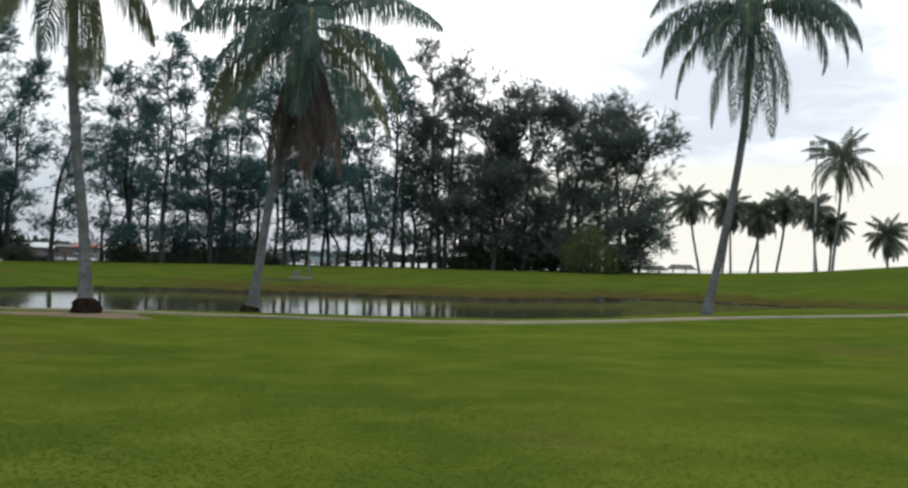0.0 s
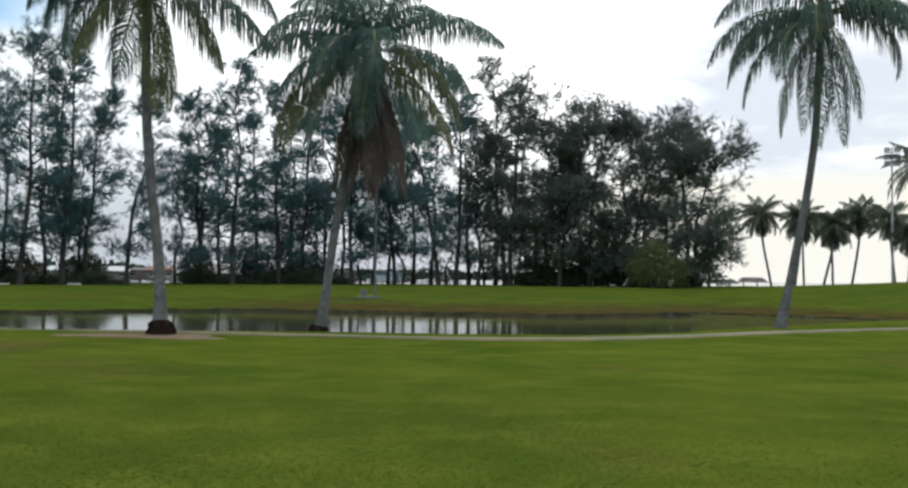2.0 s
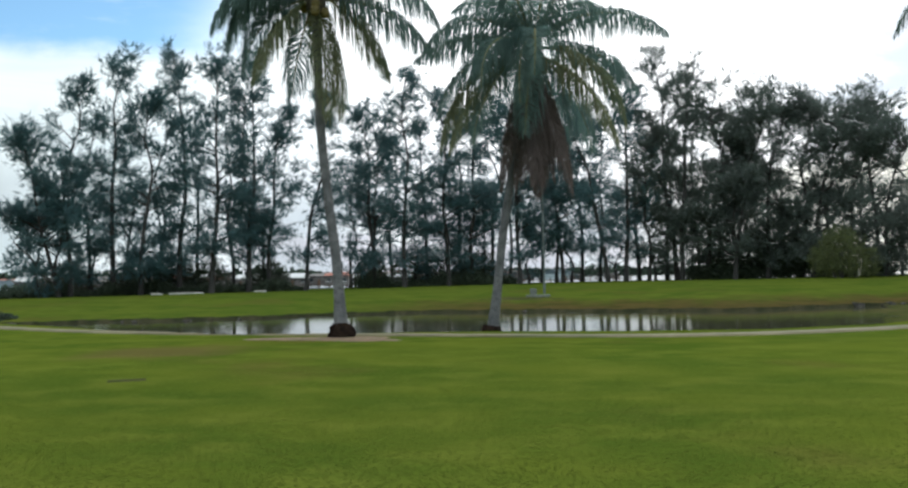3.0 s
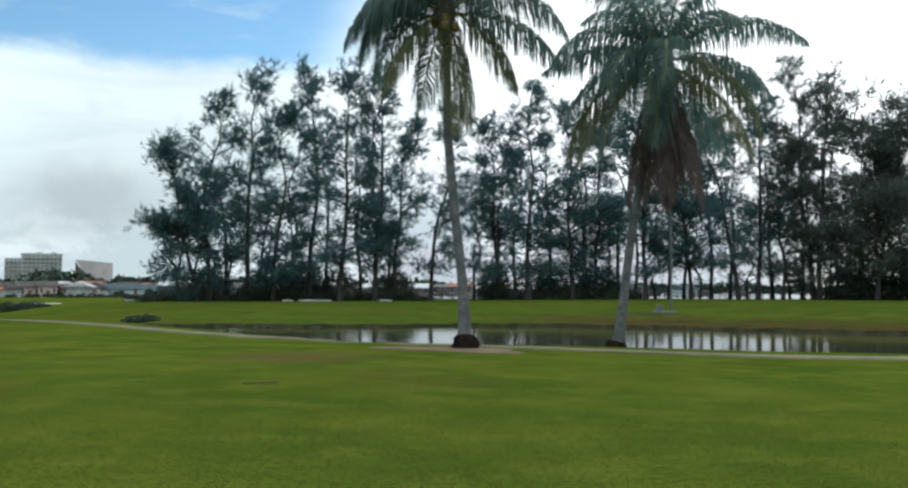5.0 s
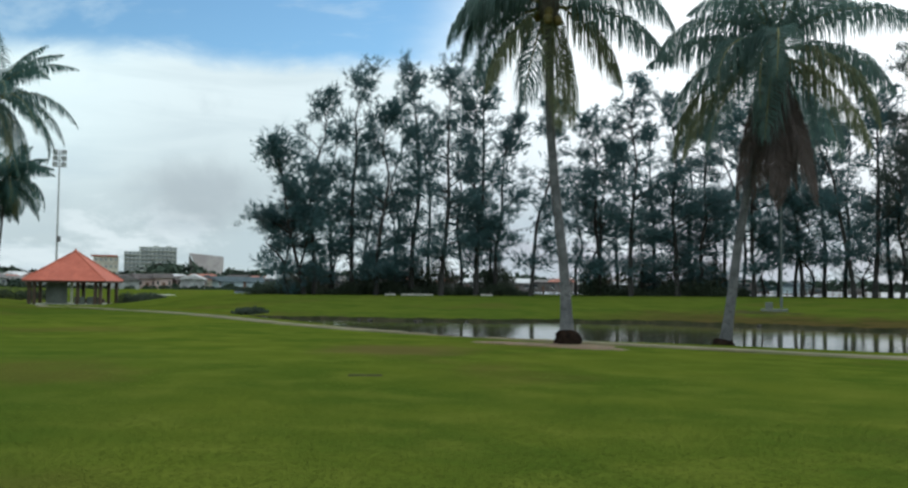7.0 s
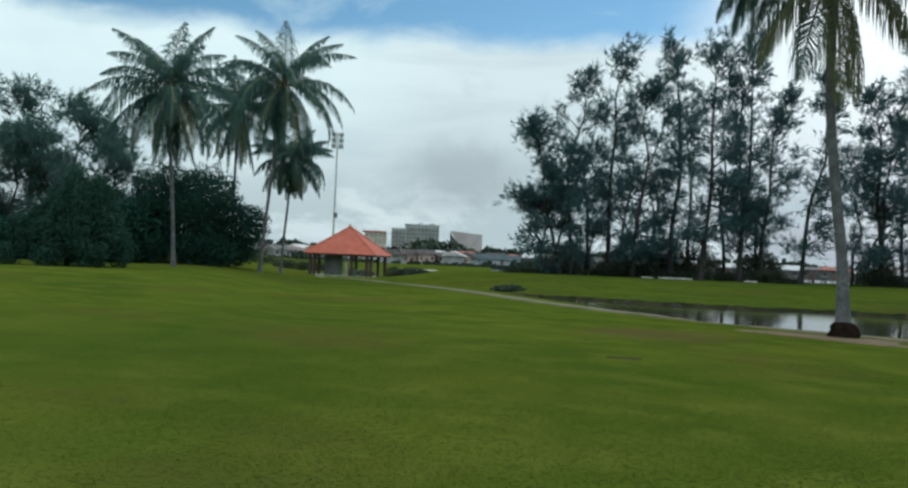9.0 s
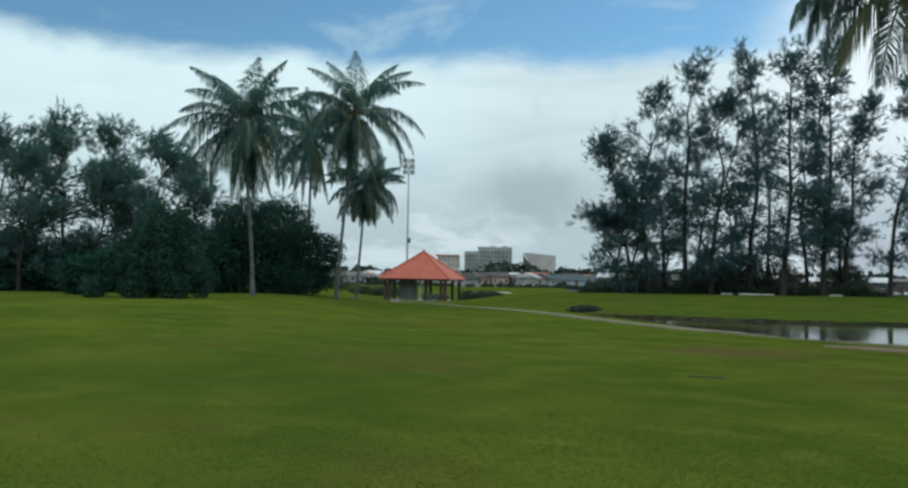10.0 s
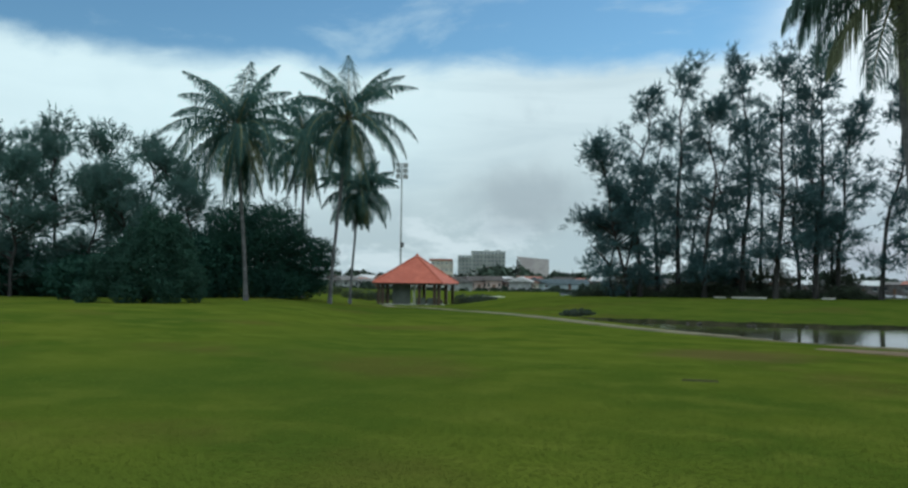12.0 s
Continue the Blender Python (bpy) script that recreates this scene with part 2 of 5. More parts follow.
M["lamp_glass"] = material("lamp_glass", lambda t, v: (0.45, 0.47, 0.48), 0.1, spec=0.6)
M["concrete"] = material("weathered_concrete", speckled((0.30, 0.30, 0.27), (0.44, 0.43, 0.39), 1.5, 5, (0.20, 0.21, 0.17)), 0.9, (18, 0.4, 0.01))
M["tile"] = material("red_roof_tile", speckled((0.30, 0.076, 0.046), (0.37, 0.100, 0.060), 1.2, 5, (0.23, 0.062, 0.042)), 0.75, (14, 0.3, 0.01))
M["tile_cap"] = material("ridge_tile", speckled((0.28, 0.075, 0.045), (0.35, 0.095, 0.055), 2), 0.75)
M["dark_wood"] = material("dark_wood", speckled((0.045, 0.03, 0.022), (0.08, 0.055, 0.04), 3, 12, (0.03, 0.02, 0.016)), 0.7)
M["panel"] = material("green_grey_panel", speckled((0.06, 0.072, 0.064), (0.095, 0.108, 0.095), 1.2, 4, (0.07, 0.08, 0.065)), 0.8)
M["post_paint"] = material("pale_post_paint", speckled((0.065, 0.085, 0.082), (0.10, 0.12, 0.115), 1.5, 4, (0.06, 0.065, 0.062)), 0.6)
M["white"] = material("white_paint", speckled((0.66, 0.67, 0.66), (0.76, 0.77, 0.76), 1.0, 0.3, (0.56, 0.57, 0.56)), 0.7)
M["far_white"] = material("weathered_far_white", speckled((0.36, 0.38, 0.38), (0.46, 0.48, 0.47), 0.10, 0.4, (0.30, 0.31, 0.31)), 0.8)
M["far_pink"] = material("pinkish_grey_cladding", speckled((0.36, 0.32, 0.32), (0.42, 0.38, 0.375), 0.08, 0.3, (0.31, 0.28, 0.28)), 0.8)
M["house_white"] = material("weathered_white_wall", speckled((0.24, 0.25, 0.25), (0.36, 0.37, 0.36), 0.6, 0.2, (0.17, 0.17, 0.165)), 0.8)
# house walls under the eaves: their shade is put into this dark grey-brown
M["shade_wall"] = material("shade_dark_wall", speckled((0.075, 0.070, 0.066), (0.13, 0.122, 0.115), 0.6, 0.2, (0.16, 0.155, 0.15)), 0.85)
M["cream"] = material("cream_paint", speckled((0.40, 0.37, 0.31), (0.48, 0.45, 0.38), 1.0, 0.3, (0.32, 0.29, 0.25)), 0.75)
M["pink"] = material("pale_pink_paint", speckled((0.42, 0.32, 0.29), (0.50, 0.39, 0.35), 0.5, 0.2, (0.36, 0.27, 0.25)), 0.75)
M["blue_wall"] = material("pale_blue_paint", speckled((0.30, 0.37, 0.39), (0.37, 0.44, 0.46), 0.7), 0.75)
M["blue_roof"] = material("blue_grey_sheet_roof", speckled((0.045, 0.062, 0.070), (0.070, 0.090, 0.098), 0.6, 2, (0.04, 0.05, 0.055)), 0.9, spec=0.08)
M["grey_roof"] = material("grey_sheet_roof", speckled((0.085, 0.085, 0.085), (0.15, 0.145, 0.14), 0.6, 2, (0.10, 0.075, 0.065)), 0.9, spec=0.08)
M["dark_roof"] = material("dark_shed_roof", speckled((0.045, 0.04, 0.038), (0.08, 0.07, 0.065), 0.8), 0.8, spec=0.1)
M["rust_roof"] = material("rusty_sheet_roof", speckled((0.20, 0.085, 0.065), (0.27, 0.13, 0.10), 0.7, 2, (0.14, 0.08, 0.07)), 0.9, spec=0.08)
M["white_roof"] = material("white_sheet_roof", speckled((0.34, 0.35, 0.35), (0.48, 0.49, 0.49), 0.6, 2, (0.24, 0.22, 0.20)), 0.9, spec=0.08)
M["glass"] = material("dark_window", lambda t, v: (0.04, 0.05, 0.055), 0.12, spec=0.6)
# glass paled by colour, for distance haze and reflected sky
M["far_glass"] = material("hazed_far_window", speckled((0.16, 0.18, 0.19), (0.24, 0.26, 0.27), 0.3), 0.3, spec=0.5)
M["door"] = material("brown_door", speckled((0.10, 0.06, 0.04), (0.15, 0.09, 0.06), 2), 0.6)
M["far_wood"] = material("far_woods", leafy((0.030, 0.046, 0.034), (0.048, 0.066, 0.046), (0.036, 0.052, 0.042)), 0.9, spec=0.05)
# distance haze is painted into the hills' pale blue-grey
M["hill"] = material("hazed_far_hill", speckled((0.13, 0.18, 0.20), (0.17, 0.22, 0.24), 0.004), 1.0, spec=0.0)
M["rusty_lid"] = material("rusty_iron_lid", speckled((0.028, 0.034, 0.012), (0.046, 0.046, 0.020), 6, 14, (0.030, 0.044, 0.010)), 1.0, (40, 0.4, 0.01), spec=0.0)


def water_material(name, deep, wave, strength, rough, tint=(1.0, 1.0, 1.0)):
    m = bpy.data.materials.new(name)
    m.use_nodes = True
    t = m.node_tree
    b = t.nodes["Principled BSDF"]
    vec = node(t, "ShaderNodeNewGeometry").outputs["Position"]
    b.inputs["Base Color"].default_value = (*deep, 1)
    b.inputs["Roughness"].default_value = rough
    b.inputs["IOR"].default_value = 1.33
    b.inputs["Specular Tint"].default_value = (*tint, 1)
    h = noise_tex(t, node(t, "ShaderNodeMapping", {0: vec, 3: (1.0, 0.45, 1.0)}).outputs[0], wave, 3, 0.5)
    n = node(t, "ShaderNodeBump", {"Height": h, "Strength": strength, "Distance": 0.02})
    t.links.new(n.outputs[0], b.inputs["Normal"])
    return m


M["pond"] = water_material("pond_water", (0.036, 0.036, 0.022), 1.2, 0.18, 0.075, (0.90, 0.85, 0.80))
M["sea"] = water_material("sea_water", (0.05, 0.07, 0.075), 0.5, 0.5, 0.12)


# ---------------------------------------------------------------- mesh helpers
def mesh_of(name, verts, faces, mat, smooth_faces=False):
    """A mesh from arrays of corners and of equal-sized faces, or from lists."""
    me = bpy.data.meshes.new(name)
    if isinstance(faces, np.ndarray):
        v = np.asarray(verts, np.float32)
        n, k = faces.shape
        me.vertices.add(len(v))
        me.vertices.foreach_set("co", v.ravel())
        me.loops.add(n * k)
        me.loops.foreach_set("vertex_index", faces.astype(np.int32).ravel())
        me.polygons.add(n)
        me.polygons.foreach_set("loop_start", np.arange(0, n * k, k, dtype=np.int32))
        me.update(calc_edges=True)
    else:
        me.from_pydata([tuple(p) for p in verts], [], [tuple(f) for f in faces])
        me.update()
    if smooth_faces:
        me.polygons.foreach_set("use_smooth", np.ones(len(me.polygons), bool))
    me.materials.append(mat)
    return me


def thing(name, label, category, x=0.0, y=0.0, z=0.0, rz=0.0, group="", kind=""):
    ob = new(name)
    ob.empty_display_size = 0.2
    ob.matrix_basis = pose(x, y, z, 0, 0, rz)
    return tagged(ob, label, category, group, kind)


def piece(name, me, parent, m=None, label="", kind=""):
    ob = new(name, me)
    ob.parent = parent
    if m is not None:
        ob.matrix_basis = m
    return tagged(ob, label, kind=kind)


def bm_mesh(name, bm, mat, smooth_faces=False):
    me = bpy.data.meshes.new(name)
    bm.to_mesh(me)
    bm.free()
    if smooth_faces:
        me.polygons.foreach_set("use_smooth", np.ones(len(me.polygons), bool))
    me.materials.append(mat)
    return me


def box(name, size, mat, centre=(0, 0, 0), bevel=0.0):
    bm = bmesh.new()
    bmesh.ops.create_cube(bm, size=1, matrix=Matrix.Translation(centre) @ Matrix.Diagonal((*size, 1)))
    if bevel:
        bmesh.ops.bevel(bm, geom=bm.edges[:], offset=bevel, segments=1, affect="EDGES")
    return bm_mesh(name, bm, mat)


def tube_arrays(points, radii, sides):
    """Corners and four-cornered faces of a tapered tube along points."""
    pts = np.asarray(points, float)
    tang = np.gradient(pts, axis=0)
    tang /= np.linalg.norm(tang, axis=1)[:, None] + 1e-9
    ref = np.where(np.abs(tang[:, 2:3]) > 0.9, np.array([[1.0, 0, 0]]), np.array([[0, 0, 1.0]]))
    u = np.cross(tang, ref)
    u /= np.linalg.norm(u, axis=1)[:, None] + 1e-9
    w = np.cross(tang, u)
    a = np.linspace(0, 2 * math.pi, sides, endpoint=False)
    ring = u[:, None, :] * np.cos(a)[None, :, None] + w[:, None, :] * np.sin(a)[None, :, None]
    v = (pts[:, None, :] + ring * np.asarray(radii, float)[:, None, None]).reshape(-1, 3)
    i = np.arange(len(pts) - 1)[:, None] * sides
    j = np.arange(sides)[None, :]
    k = (j + 1) % sides
    f = np.stack([i + j, i + k, i + sides + k, i + sides + j], -1).reshape(-1, 4)
    return v, f


def join(parts):
    vs, fs, n = [], [], 0
    for v, f in parts:
        vs.append(v)
        fs.append(f + n)
        n += len(v)
    return np.concatenate(vs), np.concatenate(fs)


def unit(v):
    return v / (np.linalg.norm(v, axis=-1, keepdims=True) + 1e-9)


def polar(az, r):
    a = radians(az)
    return -math.sin(a) * r, math.cos(a) * r


# ---------------------------------------------------------------- the lie of the land
def sstep(lo, hi, v):
    s = np.clip((v - lo) / (hi - lo), 0, 1)
    return s * s * (3 - 2 * s)


WATER, SEA, STEP = -0.35, -1.2, 0.15
AZ_KEY = np.array([-60, -40, -27, -22, -16, -10, -4, 4, 12, 17, 24, 29, 35, 41, 44, 60])
NEAR_KEY = np.array([80, 62, 50.0, 47.5, 37.4, 31.0, 28.7, 28.2, 28.7, 29.0, 29.0, 29.8, 35.0, 44.0, 53, 70])
FAR_KEY = np.array([80, 62, 50.2, 50.5, 54, 54.5, 48.5, 48.8, 50.5, 52.0, 50.4, 49.2, 50.5, 51.5, 53.1, 70])
TOP_KEY = np.array([3.4, 3.1, 2.35, 1.72, 1.26, 1.12, 1.04, 1.03, 0.96, 0.92, 0.78, 0.74, 0.70, 0.68, 0.45, -0.6])


def along(keys, az):
    fine = np.linspace(-60, 60, 241)
    v = np.interp(fine, AZ_KEY, keys)
    if keys is FAR_KEY:
        v = v + 0.35 * np.sin(fine * 0.9) + 0.2 * np.sin(fine * 2.1 + 1)
    kernel = np.hanning(7)
    v = np.convolve(np.pad(v, 3, mode="edge"), kernel / kernel.sum(), "valid")
    return np.interp(az, fine, v)


def ground_z(x, y):
    x, y = np.asarray(x, float), np.asarray(y, float)
    r = np.hypot(x, y)
    az = np.degrees(np.arctan2(-x, y))
    near, far, top = along(NEAR_KEY, az), along(FAR_KEY, az), along(TOP_KEY, az)
    # lawn: nearly level, a swell towards the woods, a fall towards the shelter
    swell = sstep(54, 62, az) * (1 - sstep(120, 160, az))
    lawn_z = 0.5 * swell * sstep(14, 38, r) - 0.75 * sstep(50, 97, r) * sstep(40, 46, az) * (1 - sstep(53, 60, az))
    lawn_z = lawn_z + 0.05 * np.sin(x * 0.21 + 1) * np.cos(y * 0.17) * sstep(8, 20, r)
    # far bank: a small step out of the water, then a long rise to its crown, then down to the shore
    up = np.sin(np.clip((r - far) / 25, 0, 1) * math.pi / 2)
    step = STEP * (1 + 0.12 * np.sin(az * 5.1) + 0.12 * np.sin(az * 13.7 + 1))
    rise = top * up + (WATER + step) * (1 - up)
    back = sstep(38, 52, r - far)
    shore = np.where(az > 42.5, -0.75, SEA - 0.9)
    land = rise * (1 - back) + shore * back
    inside = sstep(-1.1, 0.1, r - near)
    lip = lawn_z * (1 - inside) + (WATER - 0.06) * inside
    wide = np.maximum(far - near, 0.01)
    s = np.clip((r - near) / wide, 0, 1)
    basin = WATER - 0.06 - np.minimum(0.9, wide * 0.12) * np.sin(math.pi * s) ** 0.5
    z = np.where(r < near, lip, np.where(r <= far, basin, land))
    blend = np.clip(sstep(44.5, 51, az), 0, 1)
    z = z * (1 - blend) + lawn_z * blend
    out = sstep(-44, -56, az)
    return z * (1 - out) + 0.0 * out


def gz(x, y):
    return float(ground_z(x, y))


def build_ground():
    az = np.concatenate([np.arange(-180, -40, 4.0), np.arange(-40, 90, 0.4), np.arange(90, 180, 4.0)])
    # rings of the grid follow the pond's two shores
    near, far = along(NEAR_KEY, az)[:, None], along(FAR_KEY, az)[:, None]
    one = np.ones_like(near)
    far = np.maximum(far, near + 0.05)
    lawn_r = (near - 1.2) * (np.linspace(0, 1, 70) ** 0.8)[None, :]
    lip_r = near + np.array([-0.9, -0.6, -0.3, 0.0])[None, :]
    pond_r = near + (far - near) * np.linspace(0.04, 1, 16)[None, :]
    bank_r = far + np.concatenate([[0.03, 0.12], np.linspace(0.5, 26, 46), np.linspace(27, 56, 24)])[None, :]
    out_r = far + 58 * one * np.geomspace(1, 75, 26)[None, :]
    R = np.concatenate([lawn_r, lip_r, pond_r, bank_r, out_r], 1)
    A = np.radians(az)[:, None] + 0 * R
    X, Y = -np.sin(A) * R, np.cos(A) * R
    Z = ground_z(X, Y)
    wall = 70 + 4 + 16 - 1
    n, k = A.shape
    v = np.stack([X, Y, Z], -1).reshape(-1, 3)
    i = np.arange(n)[:, None] * k
    i2 = ((np.arange(n) + 1) % n)[:, None] * k
    j = np.arange(k - 1)[None, :]
    f = np.stack([i + j, i2 + j, i2 + j + 1, i + j + 1], -1).reshape(-1, 4)
    me = mesh_of("ground", v, f[:, ::-1], M["lawn"], True)
    me.materials.append(M["mud"])
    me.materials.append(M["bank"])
    ring = np.tile(np.arange(k - 1), n)
    muddy = ((ring >= 72) & (ring < wall + 2)).astype(np.int32)
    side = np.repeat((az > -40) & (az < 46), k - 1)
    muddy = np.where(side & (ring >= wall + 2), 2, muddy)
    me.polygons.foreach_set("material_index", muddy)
    g = new("ground", me)
    tagged(g, "mown green lawn with paler worn streaks and a grassy bank", "lawn", kind="structure")


def disc(name, radius, z, mat, label, category, x=0.0, y=0.0):
    n = 64
    v = [(x, y, z)] + [(x + radius * math.cos(2 * math.pi * i / n), y + radius * math.sin(2 * math.pi * i / n), z) for i in range(n)]
    f = [(0, 1 + i, 1 + (i + 1) % n) for i in range(n)]
    return tagged(new(name, mesh_of(name, v, f, mat)), label, category, kind="structure")


build_ground()


def build_pond():
    az = np.arange(-29, 46, 0.5)
    near, far = along(NEAR_KEY, az) - 0.5, along(FAR_KEY, az) + 0.35
    a = np.radians(az)
    lo = np.stack([-np.sin(a) * near, np.cos(a) * near, np.full_like(a, WATER)], -1)
    hi = np.stack([-np.sin(a) * far, np.cos(a) * far, np.full_like(a, WATER)], -1)
    n = len(az)
    i = np.arange(n - 1)
    f = np.stack([i, i + n, i + n + 1, i + 1], -1)
    ob = new("water", mesh_of("pond_water", np.concatenate([lo, hi]), f, M["pond"]))
    tagged(ob, "still dark pond mirroring the trees and bright sky", "pond", kind="structure")


build_pond()
disc("sea", 4700, SEA, M["sea"], "pale grey sea behind the trees", "sea")


def catmull(points, step):
    p = np.asarray(points, float)
    p = np.concatenate([[2 * p[0] - p[1]], p, [2 * p[-1] - p[-2]]])
    out = []
    for i in range(1, len(p) - 2):
        n = max(2, int(np.linalg.norm(p[i + 1] - p[i]) / step))
        t = np.linspace(0, 1, n, endpoint=False)[:, None]
        a, b, c, d = p[i - 1], p[i], p[i + 1], p[i + 2]
        out.append(0.5 * (2 * b + (c - a) * t + (2 * a - 5 * b + 4 * c - d) * t ** 2 + (3 * b - a - 3 * c + d) * t ** 3))
    out.append(p[-2][None])
    return np.concatenate(out)


def build_path():
    line = catmull([(-72, 53), (-62, 46.6), (-50, 40.6), (-38, 35.5), (-24.6, 29.1), (-17.0, 26.3), (-11.1, 25.1), (-7.2, 24.9), (-1.9, 24.8),
                    (3.1, 26.3), (8.5, 30.2), (17.4, 37.0), (29.4, 45.5)], 0.5)
    tang = unit(np.gradient(line, axis=0))
    side = np.stack([-tang[:, 1], tang[:, 0]], -1)
    rng = np.random.default_rng(5)
    rows = []
    for off in (-0.45, -0.39, 0.0, 0.39, 0.45):
        w = off + rng.normal(0, 0.03, len(line)) * (abs(off) > 0.1)
        q = line + side * w[:, None]
        z = ground_z(q[:, 0], q[:, 1]) + (0.035 if abs(off) < 0.41 else -0.05)
        rows.append(np.column_stack([q, z]))
    n = len(line)
    i = np.arange(n - 1)
    f = np.concatenate([np.stack([i, i + 1, i + n + 1, i + n], -1) + n * k for k in range(4)])
    tagged(new("path", mesh_of("path", np.concatenate(rows), f[:, ::-1], M["path"], True)), "narrow pale concrete footpath along the pond", "path", kind="structure")


build_path()


def mud_reflection_sheet():
    """The end of the pond: marsh mud and the bank's reflection painted as one olive sheet, a hand's width above the
    water.
    """
    rng = np.random.default_rng(8)
    az = np.arange(-24, -9.6, 0.2)
    t = np.linspace(0, 1, 26)
    near, far = along(NEAR_KEY, az) - 0.6, along(FAR_KEY, az) + 0.5
    R = near[:, None] + (far - near)[:, None] * t[None, :]
    A = np.radians(az)[:, None] + 0 * R
    X, Y = -np.sin(A) * R, np.cos(A) * R
    edge = 1.15 * sstep(-9.6, -11.6, az)[:, None] + 0.5 * np.sin(R * 0.7) * np.sin(X * 0.9) + 0.25 * np.sin(R * 2.3 + 1) + rng.normal(0, 0.05, R.shape)
    Z = WATER - 0.10 + 0.15 * np.clip(edge + 0.15, 0, 1.1)
    n, k = A.shape
    i, j = np.arange(n - 1)[:, None] * k, np.arange(k - 1)[None, :]
    f = np.stack([i + j, i + k + j, i + k + j + 1, i + j + 1], -1).reshape(-1, 4)
    tagged(new("mud_reflection_sheet", mesh_of("mud_reflection_sheet", np.stack([X, Y, Z], -1).reshape(-1, 3), f, M["silt_reflection"], True)), "olive-brown sheet at the pond's end, for marsh mud and the bank's reflection", "mud", kind="structure")


mud_reflection_sheet()


def patch(name, x, y, rx, ry, mat, label, category, seed, up=0.02):
    """A flat patch with a ragged outline, laid on the ground."""
    rng = random.Random(seed)
    n = 40
    ring = [1 + 0.18 * math.sin(3 * a + seed) + rng.uniform(-0.10, 0.10) for a in [2 * math.pi * i / n for i in range(n)]]
    v, f = [], []
    for k, s in enumerate((0.0, 0.5, 0.85, 1.0)):
        for i in range(n):
            a = 2 * math.pi * i / n
            px, py = x + rx * s * ring[i] * math.cos(a), y + ry * s * ring[i] * math.sin(a)
            v.append((px, py, gz(px, py) + (up if k < 3 else -0.02)))
    for k in range(3):
        for i in range(n):
            f.append((k * n + i, (k + 1) * n + i, (k + 1) * n + (i + 1) % n, k * n + (i + 1) % n))
    return tagged(new(name, mesh_of(name, v, f, mat, True)), label, category, kind="structure")


# ---------------------------------------------------------------- trees
def blades(base, way, length, width, rng):
    """Thin three-cornered needle sprays from base along way."""
    n = len(base)
    side = unit(np.cross(way, rng.normal(0, 1, (n, 3))))
    tip = base + way * length[:, None]
    off = side * (width * 0.5)[:, None]
    mid = base + way * (length * 0.35)[:, None]
    v = np.stack([base, mid + off, tip, mid - off], 1).reshape(-1, 3)
    f = np.arange(4 * n).reshape(-1, 4)
    return v, f


